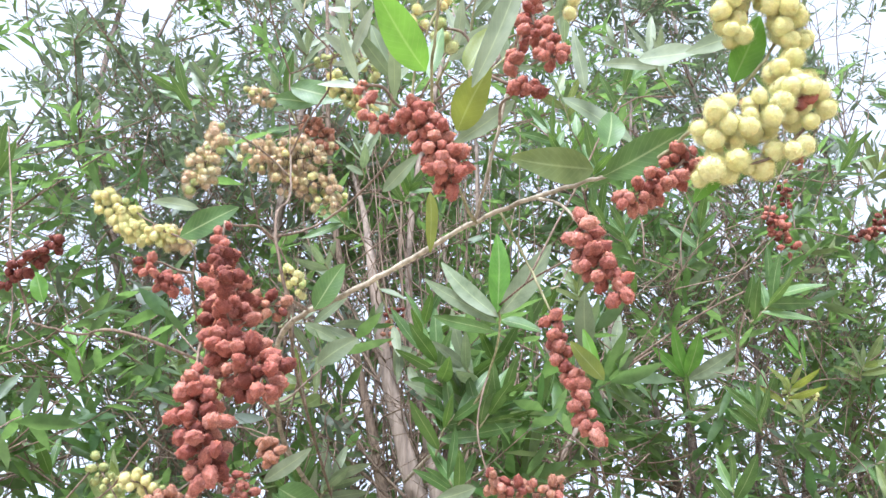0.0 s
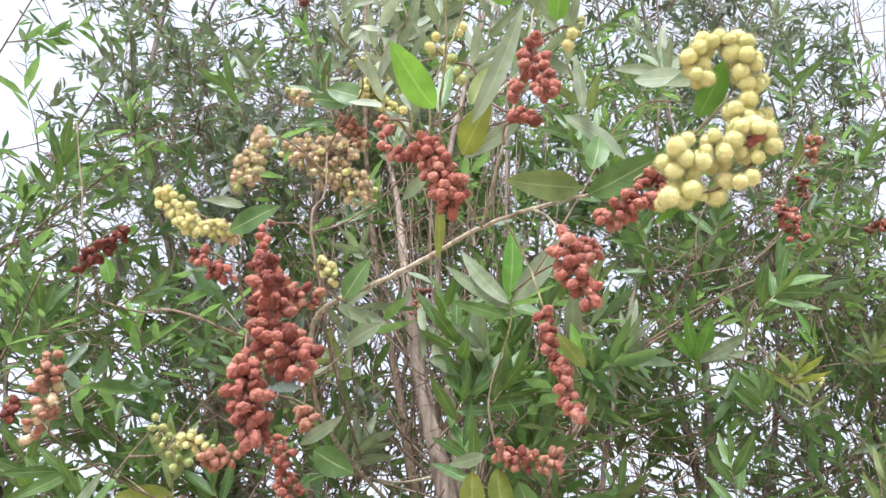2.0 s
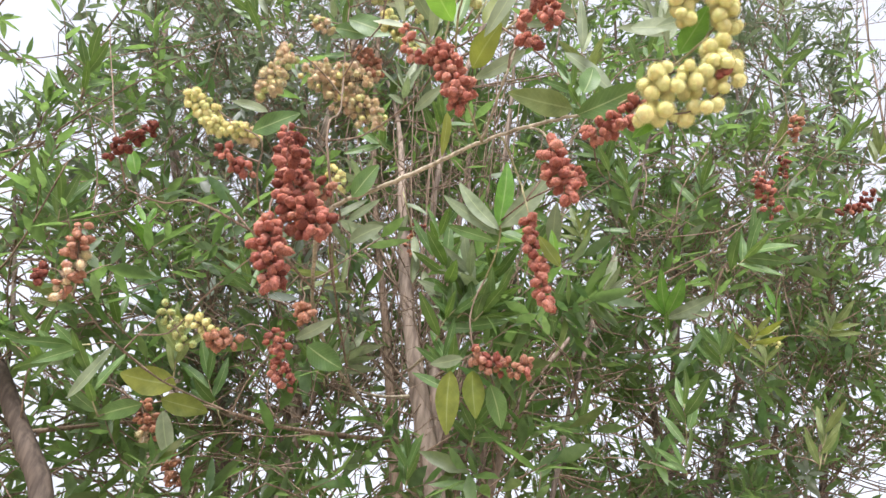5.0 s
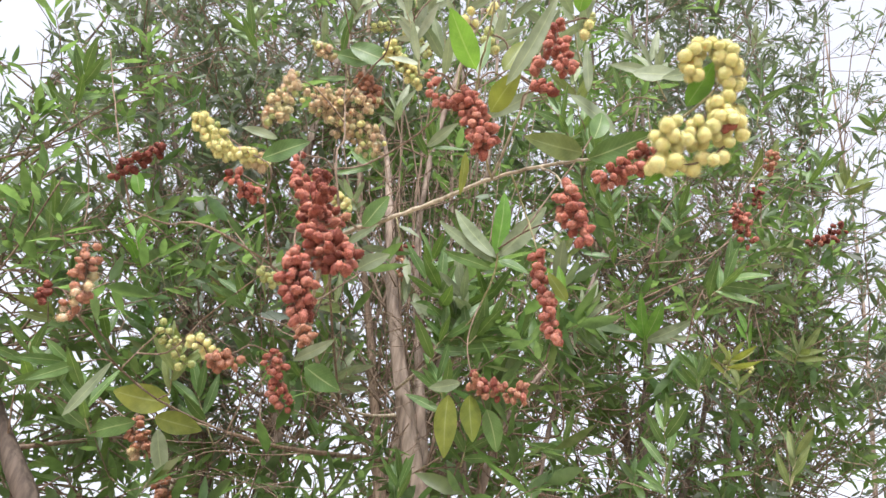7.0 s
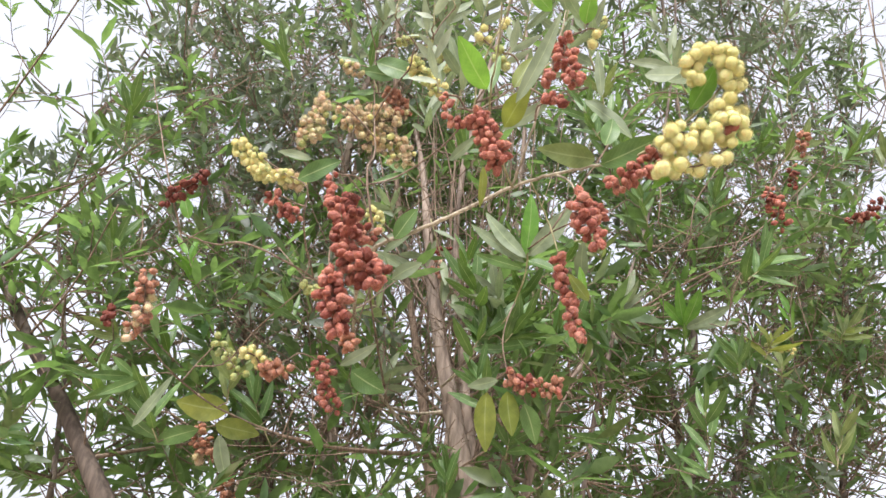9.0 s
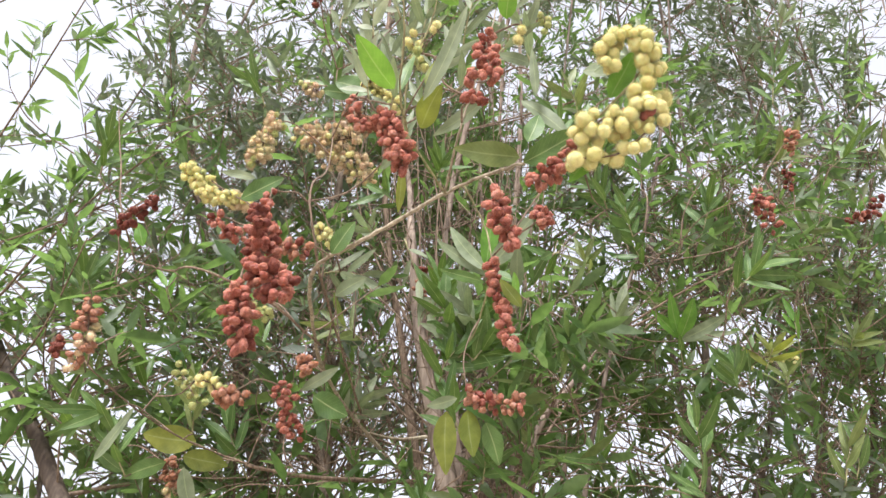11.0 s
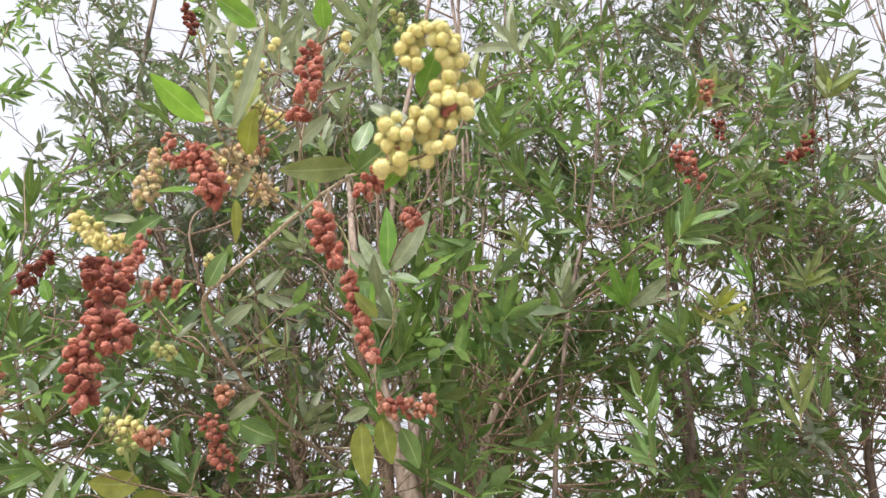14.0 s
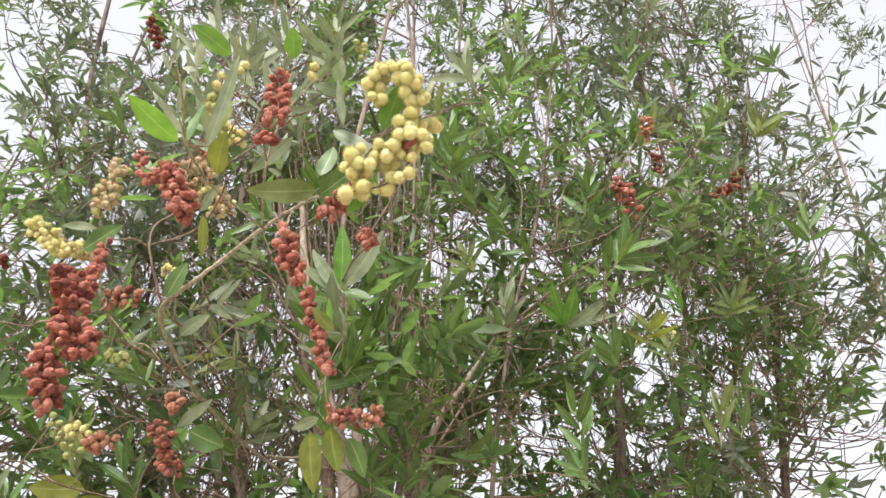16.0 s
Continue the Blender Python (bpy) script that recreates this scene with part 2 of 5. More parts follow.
class Tubes:
    """Gathers tapered round stems into one mesh."""

    def __init__(self):
        self.v, self.f, self.count = [], [], 0

    def add(self, line, r0, r1, sides=5, rough=0.0):
        line = np.asarray(line, float)
        n = len(line)
        way = unit(np.gradient(line, axis=0))
        a = np.empty_like(way)
        a[0] = unit(np.cross(way[0], [0.31, 0.82, 0.48] if abs(way[0][2]) > 0.7 else [0.1, 0.2, 0.97]))
        for i in range(1, n):
            a[i] = a[i - 1] - way[i] * (a[i - 1] @ way[i])
            a[i] /= max(1e-9, math.sqrt(a[i] @ a[i]))
        b = np.cross(way, a)
        r = np.linspace(r0, r1, n)
        if rough:
            r = r * (1 + rough * rng.standard_normal(n))
        ang = np.linspace(0, 2 * math.pi, sides, endpoint=False)
        ring = line[:, None, :] + r[:, None, None] * (np.cos(ang)[None, :, None] * a[:, None, :] + np.sin(ang)[None, :, None] * b[:, None, :])
        if rough:
            ring += (rough * 0.6 * r)[:, None, None] * rng.standard_normal(ring.shape)
        self.v.append(ring.reshape(-1, 3))
        c = self.count
        for i in range(n - 1):
            for k in range(sides):
                k2 = (k + 1) % sides
                self.f.append((c + i * sides + k, c + i * sides + k2, c + (i + 1) * sides + k2, c + (i + 1) * sides + k))
        self.f.append(tuple(c + (n - 1) * sides + k for k in range(sides)))
        self.f.append(tuple(c + k for k in reversed(range(sides))))
        self.count += n * sides

    def mesh(self, name, mat):
        return mesh_of(name, np.concatenate(self.v), self.f, mat)


class Leaves:
    """Gathers the small leaves of a crown into one mesh: each is folded along its midrib and bends back a little."""

    def __init__(self):
        self.rows = []

    def add(self, base, way, face, length, width):
        self.rows.append((base, way, face, length, width))

    def mesh(self, name, mat):
        base, way, face = (np.concatenate([np.atleast_2d(r[i]) for r in self.rows]) for i in range(3))
        length, width = (np.concatenate([np.atleast_1d(r[i]) for r in self.rows]) for i in (3, 4))
        n = len(base)
        way = unit(way)
        side = unit(np.cross(way, face))
        up = np.cross(side, way)
        bend = rng.uniform(-0.02, 0.16, n)
        fold = rng.uniform(0.05, 0.35, n)
        pts = []
        for along, across in ((0, 0), (0.33, -1), (0.33, 0), (0.33, 1), (0.68, -0.8), (0.68, 0), (0.68, 0.8), (1, 0)):
            p = base + way * (along * length)[:, None] + side * (across * 0.5 * width)[:, None]
            p += up * (fold * abs(across) * 0.5 * width - bend * length * along ** 2)[:, None]
            pts.append(p)
        v = np.stack(pts, 1).reshape(-1, 3)
        quad = np.array([[1, 4, 5, 2], [2, 5, 6, 3]])
        tri = np.array([[0, 1, 2], [0, 2, 3], [4, 7, 5], [5, 7, 6]])
        off = (np.arange(n) * 8)[:, None, None]
        quads, tris = (quad[None] + off).reshape(-1, 4), (tri[None] + off).reshape(-1, 3)
        me = bpy.data.meshes.new(name)
        me.vertices.add(len(v))
        me.vertices.foreach_set("co", v.ravel())
        loops = np.concatenate([quads.ravel(), tris.ravel()])
        me.loops.add(len(loops))
        me.loops.foreach_set("vertex_index", loops.astype(np.int32))
        starts = np.concatenate([np.arange(len(quads)) * 4, len(quads) * 4 + np.arange(len(tris)) * 3])
        me.polygons.add(len(starts))
        me.polygons.foreach_set("loop_start", starts.astype(np.int32))
        me.update(calc_edges=True)
        me.validate()
        me.polygons.foreach_set("use_smooth", np.ones(len(me.polygons), bool))
        me.materials.append(mat)
        return me


# sky gaps in the crowns, fitted to the camera's view: bearing and rise (tangents) from its mean place, and size
SIGHT_EYE = np.array((0.15, -0.2, 1.40))
SIGHT_GAPS = [
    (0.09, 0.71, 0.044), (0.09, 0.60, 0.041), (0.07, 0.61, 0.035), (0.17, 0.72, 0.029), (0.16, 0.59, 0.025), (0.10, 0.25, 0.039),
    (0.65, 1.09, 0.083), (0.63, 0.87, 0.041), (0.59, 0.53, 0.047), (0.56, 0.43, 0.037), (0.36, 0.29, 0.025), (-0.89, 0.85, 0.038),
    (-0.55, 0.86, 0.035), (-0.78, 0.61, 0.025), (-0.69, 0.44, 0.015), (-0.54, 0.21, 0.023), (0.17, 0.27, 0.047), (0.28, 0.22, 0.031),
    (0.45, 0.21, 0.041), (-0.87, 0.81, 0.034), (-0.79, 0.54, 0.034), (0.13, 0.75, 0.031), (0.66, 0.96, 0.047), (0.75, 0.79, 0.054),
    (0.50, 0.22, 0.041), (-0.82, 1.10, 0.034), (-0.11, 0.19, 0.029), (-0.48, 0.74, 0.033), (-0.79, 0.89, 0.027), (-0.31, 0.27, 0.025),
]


def sight_gap(p):
    """How open the crowns are at a place on the camera's sight lines: 1 in a gap, 0 in dense leaves."""
    d = p - SIGHT_EYE
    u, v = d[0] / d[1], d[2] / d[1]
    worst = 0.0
    for gu, gv, gr in SIGHT_GAPS:
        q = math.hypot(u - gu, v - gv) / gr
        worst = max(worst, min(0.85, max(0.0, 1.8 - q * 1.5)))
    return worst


def shoot(leaves, twigs, base, way, length, size, count, slim=0.18):
    """A leafy shoot: leaves set spirally along it, pointing forward, closer together at the tip."""
    way = unit(way)
    side = unit(np.cross(way, rng.standard_normal(3)))
    line = spline([base, base + way * length * 0.55 + side * length * 0.05, base + way * length], 2)
    twigs.add(line, 0.0016, 0.0007, 3)
    u = np.sqrt(np.linspace(0.06, 1.0, count))
    at = base + way * (u * length)[:, None]
    ang = np.arange(count) * 2.4 + rng.uniform(0, 6.28)
    b = np.cross(way, side)
    out = np.cos(ang)[:, None] * side + np.sin(ang)[:, None] * b
    spread = rng.uniform(0.45, 1.15, count)[:, None]
    d = unit(way * np.cos(spread) + out * np.sin(spread) + rng.standard_normal((count, 3)) * 0.20 - np.array([0, 0, rng.uniform(0.0, 0.32)]))
    face = unit(way - out * 0.25 + rng.standard_normal((count, 3)) * 0.35 + np.array([0, 0, 0.35]))
    ln = size * rng.uniform(0.55, 1.25, count)
    leaves.add(at, d, face, ln, ln * rng.uniform(slim, slim + 0.13, count))


def crown(tree, stems, boughs, low, high, reach, size, nearest=0.95, thin=1.0, lift=0.55, slim=0.18, mat=None):
    """Boughs along the stems, with shoots along the boughs."""
    leaves, twigs = Leaves(), Tubes()
    for _ in range(boughs):
        line, r_base = stems[rng.integers(len(stems))]
        z = rng.uniform(low, high)
        foot = line[np.argmin(np.abs(line[:, 2] - z))]
        turn = rng.uniform(0, 2 * math.pi)
        run = reach * rng.uniform(0.45, 1.1)
        out = np.array([math.cos(turn), math.sin(turn), 0.0])
        tip = foot + out * run + np.array([0, 0, run * rng.uniform(0.1, 2 * lift)])
        mid = (foot + tip) / 2 + rng.standard_normal(3) * run * 0.09
        if tip[1] < nearest:
            continue
        way = spline([foot, mid, tip], 5)
        if sight_gap(tip) > 0.9 and rng.random() < 0.8:
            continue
        leafy = 0
        for _ in range(int(rng.integers(7, 13) * thin)):
            k = rng.uniform(0.25, 1.0) ** 0.8
            base = way[min(len(way) - 1, int(k * len(way)))]
            d = unit(unit(tip - foot) * 0.7 + np.array([0, 0, 0.32]) + rng.standard_normal(3) * 0.62)
            length = rng.uniform(0.10, 0.24)
            end = base + d * length
            patchy = 0.5 + 1.1 * noise.noise(Vector(end) * 2.3) + 0.5 * noise.noise(Vector(end) * 6.0)
            if end[1] < nearest or rng.random() < sight_gap(end) or rng.random() > patchy + 0.35:
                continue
            shoot(leaves, twigs, base, d, length, size, int(rng.integers(8, 15)), slim)
            leafy += 1
        if leafy:
            twigs.add(way, 0.0034 * rng.uniform(0.6, 1.4) * min(1.0, 0.4 + 0.12 * leafy), 0.0014, 4)
    ob = part("crown", leaves.mesh("crown", mat or LEAF_CROWN), tree, "dense crown of narrow grey-green leaves")
    tagged(ob, kind="stuff")
    ob2 = part("twig_tangle", twigs.mesh("twig_tangle", TWIG), tree, "thin brown twigs")
    tagged(ob2, kind="stuff")


def stem(tree, name, points, r0, r1, mat=BARK, sides=12, steps=7):
    line = spline(points, steps)
    t = Tubes()
    t.add(line, r0, r1, sides, 0.05)
    part(name, t.mesh(name, mat), tree)
    return line, r0


def broom(tree, lines, count, low, high, reach):
    """Thin upright shoots rising close together from the stems."""
    t = Tubes()
    for _ in range(count):
        line = lines[rng.integers(len(lines))][0]
        foot = line[np.argmin(np.abs(line[:, 2] - rng.uniform(low, high)))]
        run = rng.uniform(0.5, 1.1)
        turn = rng.uniform(0, 2 * math.pi)
        out = np.array([math.cos(turn), math.sin(turn), 0]) * reach * rng.uniform(0.2, 1.0)
        out[1] = abs(out[1])
        top = foot + out + np.array([0, 0, run])
        mid = foot + out * 0.65 + np.array([0, 0, run * 0.45]) + rng.standard_normal(3) * 0.045
        way = spline([foot, mid, top], 4)
        t.add(way, rng.uniform(0.0018, 0.0042), 0.0010, 4)
        for _ in range(rng.integers(1, 4)):
            k = rng.integers(2, len(way))
            t.add(spline([way[k], way[k] + rng.standard_normal(3) * 0.05 + [0, 0, 0.09], way[k] + rng.standard_normal(3) * 0.10 + [0, 0, 0.2]], 3), 0.0014, 0.0007, 3)
    tagged(part("twig_tangle", t.mesh("twig_tangle", TWIG), tree, "bare brown upright twigs"), kind="stuff")


def thicket(tree, stems, box, count, size, slim=0.18, clear=None, mat=None):
    """Leafy side shoots that fill one part of a crown, each on a thin twig from the nearest stem."""
    leaves, twigs = Leaves(), Tubes()
    wood = np.concatenate([np.stack([np.interp(np.linspace(0, 1, 160), np.linspace(0, 1, len(line)), line[:, k]) for k in range(3)], 1) for line, _ in stems])
    (x0, x1), (y0, y1), (z0, z1) = box
    for _ in range(count):
        end = np.array([rng.uniform(x0, x1), rng.uniform(y0, y1), rng.uniform(z0, z1)])
        end[2] += 0.55 * (end[1] - (y0 + y1) / 2)
        if rng.random() < sight_gap(end) or (clear and clear(end)):
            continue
        gap = np.linalg.norm(wood - end, axis=1) * rng.uniform(1.0, 1.5, len(wood)) + np.where(wood[:, 2] > end[2] - 0.02, 0.4, 0.0)
        foot = wood[np.argmin(gap)]
        d = unit(unit(end - foot) * 0.5 + rng.standard_normal(3) * 0.55 + [0, -0.1, 0.25])
        base = end - d * 0.05
        mid = (foot + base) / 2 + rng.standard_normal(3) * 0.04 - np.array([0, 0, 0.04])
        twigs.add(spline([foot, mid, base], 4), 0.0024, 0.0014, 4)
        shoot(leaves, twigs, base, d, rng.uniform(0.08, 0.17), size, int(rng.integers(8, 14)), slim)
    tagged(part("crown", leaves.mesh("crown", mat or LEAF_CROWN), tree, "dense leafy side shoots with lance-shaped leaves"), kind="stuff")
    tagged(part("twig_tangle", twigs.mesh("twig_tangle", TWIG), tree, "thin brown twigs"), kind="stuff")


def tangle(tree, box, count, reach=0.20):
    """Fine dry twigs that cross one another inside a crown."""
    t = Tubes()
    (x0, x1), (y0, y1), (z0, z1) = box
    for _ in range(count):
        a = np.array([rng.uniform(x0, x1), rng.uniform(y0, y1), rng.uniform(z0, z1)])
        a[2] += 0.55 * (a[1] - (y0 + y1) / 2)
        d = unit(rng.standard_normal(3) * [1.0, 0.6, 0.7] + [0, 0, 0.35]) * reach * rng.uniform(0.5, 1.2)
        way = spline([a, a + d * 0.5 + rng.standard_normal(3) * 0.02, a + d], 4)
        t.add(way, rng.uniform(0.0009, 0.0019), 0.0006, 3)
        for _ in range(2):
            k = rng.integers(2, len(way))
            t.add(spline([way[k], way[k] + d * 0.2 + rng.standard_normal(3) * 0.02, way[k] + d * 0.3 + rng.standard_normal(3) * 0.05], 2), 0.0009, 0.0005, 3)
    tagged(part("twig_tangle", t.mesh("twig_tangle", TWIG), tree, "tangle of fine dry brown twigs"), kind="stuff")


# ---- the trees ----
main_tree = thing("buttonwood_tree", (-0.02, 1.50, 0.0), "slender grey-barked buttonwood tree hung with red and yellow cones", "tree", "buttonwood trees")
m1 = stem(main_tree, "trunk", [(0.036, 1.369, -0.050), (0.006, 1.319, 1.619), (-0.032, 1.338, 1.755), (-0.101, 1.347, 2.010), (-0.148, 1.365, 2.255), (-0.205, 1.480, 2.560), (-0.330, 1.640, 2.960)], 0.030, 0.002, BARK, 12)
m2 = stem(main_tree, "stem", [(0.023, 1.433, -0.050), (0.023, 1.383, 1.632), (-0.004, 1.392, 1.773), (-0.025, 1.411, 1.906), (-0.071, 1.456, 2.187), (0.049, 1.656, 3.587)], 0.018, 0.007, BARK, 12)
m3 = stem(main_tree, "stem", [(-0.042, 1.424, -0.050), (-0.072, 1.474, 1.634), (-0.105, 1.474, 1.780), (-0.156, 1.492, 2.003), (-0.225, 1.511, 2.275), (-0.425, 1.661, 3.775)], 0.016, 0.006, TWIG, 12)
m4 = stem(main_tree, "limb", [(-0.022, 1.342, -0.050), (0.128, 1.292, 1.641), (0.181, 1.319, 1.829), (0.246, 1.347, 1.924), (0.288, 1.365, 1.991), (0.319, 1.383, 2.043)], 0.0115, 0.0012, BARK, 12)
m5 = stem(main_tree, "limb", [(-0.059, 1.310, 1.681), (-0.161, 1.183, 1.650), (-0.262, 1.046, 1.624), (-0.319, 1.001, 1.624)], 0.0055, 0.0025, TWIG, 8)
m6 = stem(main_tree, "limb", [(-0.062, 1.319, 1.776), (-0.117, 1.274, 1.756), (-0.173, 1.238, 1.755)], 0.004, 0.002, BARK_PALE, 6)
m7 = stem(main_tree, "limb", [(-0.070, 1.319, 1.831), (-0.017, 1.229, 1.858), (0.020, 1.092, 1.844)], 0.004, 0.002, BARK_PALE, 6)
left_tree = thing("buttonwood_tree", (-0.50, 1.90, 0.0), "leaning buttonwood tree with grey stems and thin foliage", "tree", "buttonwood trees")
l1 = stem(left_tree, "trunk", [(-0.324, 1.693, -0.050), (-0.344, 1.593, 1.643), (-0.359, 1.620, 1.810), (-0.396, 1.638, 2.089), (-0.452, 1.684, 2.392), (-0.402, 1.884, 3.992)], 0.03, 0.01, BARK, 12)
l2 = stem(left_tree, "stem", [(-0.310, 1.820, -0.050), (-0.660, 1.820, 1.986), (-0.733, 1.820, 2.152), (-0.896, 1.865, 2.425), (-1.054, 1.911, 2.771), (-1.230, 1.957, 3.206), (-1.380, 2.057, 4.406)], 0.026, 0.009, BARK_DARK, 12)
l3 = stem(left_tree, "stem", [(-0.498, 1.820, -0.050), (-0.798, 1.820, 2.374), (-0.979, 1.911, 2.784), (-1.127, 1.957, 3.168), (-1.127, 2.057, 4.168)], 0.012, 0.005, BARK_DARK, 12)
edge_tree = thing("buttonwood_tree", (-0.95, 1.30, 0.0), "buttonwood tree with a dark bare trunk", "tree", "buttonwood trees")
e1 = stem(edge_tree, "trunk", [(-0.592, 1.188, -0.050), (-0.652, 1.137, 1.500), (-0.729, 1.147, 1.588), (-0.809, 1.165, 1.677), (-0.955, 1.201, 1.821), (-1.855, 1.401, 3.021)], 0.021, 0.011, BARK_DEEP, 12)
e2 = stem(edge_tree, "stem", [(-0.842, 1.415, -0.050), (-0.942, 1.365, 1.787), (-1.069, 1.456, 2.007), (-1.236, 1.547, 2.327), (-1.216, 1.647, 3.127)], 0.007, 0.003, BARK_DARK, 12)
right_tree = thing("buttonwood_tree", (0.55, 1.95, 0.0), "buttonwood tree with several slim grey stems", "tree", "buttonwood trees")
r1 = stem(right_tree, "trunk", [(0.164, 1.774, -0.050), (0.064, 1.774, 1.729), (0.071, 1.774, 1.987), (0.072, 1.820, 2.243), (0.097, 1.820, 2.512), (0.047, 1.920, 4.312)], 0.016, 0.005, BARK, 12)
r2 = stem(right_tree, "stem", [(0.184, 1.820, -0.050), (0.134, 1.820, 1.732), (0.142, 1.820, 1.929), (0.171, 1.865, 2.251), (0.321, 1.965, 4.051)], 0.012, 0.004, BARK_DARK, 12)
r3 = stem(right_tree, "stem", [(0.085, 1.911, -0.050), (-0.015, 1.911, 1.771), (0.006, 1.911, 2.031), (0.042, 1.911, 2.401), (-0.108, 2.011, 4.001)], 0.013, 0.005, BARK_DARK, 12)
r4 = stem(right_tree, "stem", [(0.174, 1.747, -0.050), (0.374, 1.547, 2.163), (0.467, 1.593, 2.469), (0.543, 1.638, 2.836), (0.605, 1.684, 3.201), (0.655, 1.784, 4.201)], 0.007, 0.003, BARK_DARK, 12)
stem(right_tree, "stem", [(0.125, 1.742, -0.050), (0.005, 1.593, 1.702), (0.015, 1.602, 1.883), (0.028, 1.638, 2.108), (-0.022, 1.738, 2.808)], 0.011, 0.005, BARK, 12)
r6 = stem(right_tree, "stem", [(0.149, 1.740, -0.050), (0.049, 1.620, 1.703), (0.069, 1.620, 1.913), (0.085, 1.656, 2.175), (0.105, 1.756, 2.975)], 0.013, 0.005, BARK, 12)
stem(right_tree, "stem", [(0.179, 1.738, -0.050), (0.119, 1.638, 1.702), (0.119, 1.638, 1.914), (0.123, 1.674, 2.112), (0.183, 1.774, 2.912)], 0.011, 0.004, BARK, 12)
far_right_tree = thing("buttonwood_tree", (1.10, 2.30, 0.0), "buttonwood tree with dark stems among dense leaves", "tree", "buttonwood trees")
f1 = stem(far_right_tree, "trunk", [(0.655, 2.102, -0.050), (0.655, 2.002, 1.729), (0.678, 2.002, 1.901), (0.718, 2.047, 2.192), (0.750, 2.093, 2.576), (0.700, 2.193, 4.476)], 0.022, 0.006, BARK_DARK, 12)
f2 = stem(far_right_tree, "stem", [(0.719, 2.093, -0.050), (0.669, 2.093, 1.992), (0.646, 2.093, 2.196), (0.625, 2.139, 2.483), (0.525, 2.239, 4.283)], 0.014, 0.005, BARK_DARK, 12)
f3 = stem(far_right_tree, "stem", [(0.713, 2.093, -0.050), (0.813, 2.093, 1.781), (0.889, 2.093, 2.009), (0.997, 2.139, 2.398), (1.047, 2.239, 4.198)], 0.014, 0.005, BARK_DARK, 12)
outer_tree = thing("buttonwood_tree", (1.90, 2.50, 0.0), "buttonwood tree with an open airy crown", "tree", "buttonwood trees")
o1 = stem(outer_tree, "trunk", [(1.190, 2.184, -0.050), (1.190, 2.184, 1.757), (1.277, 2.230, 2.108), (1.378, 2.275, 2.595), (1.378, 2.375, 4.395)], 0.016, 0.005, BARK_DARK, 12)
o2 = stem(outer_tree, "stem", [(1.128, 2.275, -0.050), (1.028, 2.275, 1.766), (1.158, 2.321, 2.149), (1.265, 2.366, 2.658), (1.315, 2.466, 4.258)], 0.011, 0.004, BARK_DARK, 12)
back_tree = thing("buttonwood_tree", (-0.10, 3.00, 0.0), "tall buttonwood tree behind the front row", "tree", "buttonwood trees")
b1 = stem(back_tree, "trunk", [(-0.05, 3.0, -0.05), (-0.1, 3.0, 1.5), (-0.05, 3.05, 3.0), (0.0, 3.1, 5.6)], 0.03, 0.006)
b2 = stem(back_tree, "stem", [(0.0, 3.0, 0.2), (0.25, 3.1, 1.5), (0.45, 3.1, 3.0), (0.6, 3.2, 5.3)], 0.02, 0.005)
back_right_tree = thing("buttonwood_tree", (1.60, 3.40, 0.0), "tall buttonwood tree standing farther back", "tree", "buttonwood trees")
b5 = stem(back_right_tree, "trunk", [(1.6, 3.4, -0.05), (1.55, 3.4, 1.5), (1.6, 3.4, 3.0), (1.65, 3.5, 5.8)], 0.03, 0.006)
b6 = stem(back_right_tree, "stem", [(1.6, 3.4, 0.2), (2.1, 3.3, 1.5), (2.4, 3.4, 3.0), (2.5, 3.4, 5.5)], 0.02, 0.005)
back_left_tree = thing("buttonwood_tree", (-1.30, 3.00, 0.0), "tall thin-leaved buttonwood tree behind the front row", "tree", "buttonwood trees")
b3 = stem(back_left_tree, "trunk", [(-1.3, 3.0, -0.05), (-1.25, 3.0, 1.5), (-1.15, 3.05, 3.0), (-1.2, 3.1, 5.8)], 0.03, 0.006)
b4 = stem(back_left_tree, "stem", [(-1.25, 3.0, 0.2), (-1.0, 2.9, 1.5), (-0.75, 2.9, 3.0), (-0.6, 3.0, 5.4)], 0.018, 0.005)

crown(main_tree, [m1, m2, m3, m4], 58, 1.6, 3.6, 0.62, 0.062, 1.34, 1.2)
crown(left_tree, [l1, l2, l3], 86, 1.4, 4.1, 0.68, 0.056, 0.95, 1.2, mat=LEAF_BACKLIT)
crown(edge_tree, [e1, e2], 34, 1.3, 3.2, 0.50, 0.062)
crown(right_tree, [r1, r2, r3, r4], 52, 1.5, 4.0, 0.60, 0.062, 1.60, 1.3)
crown(far_right_tree, [f1, f2, f3], 26, 1.5, 2.8, 0.68, 0.060, 0.95, 1.3)
crown(far_right_tree, [f1, f2, f3], 40, 2.4, 4.4, 0.68, 0.060, 0.95, 1.3, mat=LEAF_BACKLIT)
crown(outer_tree, [o1, o2], 76, 1.5, 4.5, 0.75, 0.058, 0.95, 1.3, mat=LEAF_BACKLIT)
crown(back_tree, [b1, b2], 66, 2.8, 5.7, 0.85, 0.054, 0.95, 1.4, 0.55, 0.14, LEAF_BACKLIT)
crown(back_left_tree, [b3, b4], 104, 2.2, 5.9, 0.95, 0.054, 0.95, 1.3, 0.55, 0.13, LEAF_BACKLIT)
crown(back_right_tree, [b5, b6], 80, 2.0, 5.9, 0.95, 0.054, 0.95, 1.4, 0.55, 0.14, LEAF_BACKLIT)
crown(edge_tree, [e1, e2], 24, 0.9, 2.0, 0.55, 0.066)
crown(left_tree, [l1, l2], 10, 0.9, 2.2, 0.70, 0.062, 1.0)
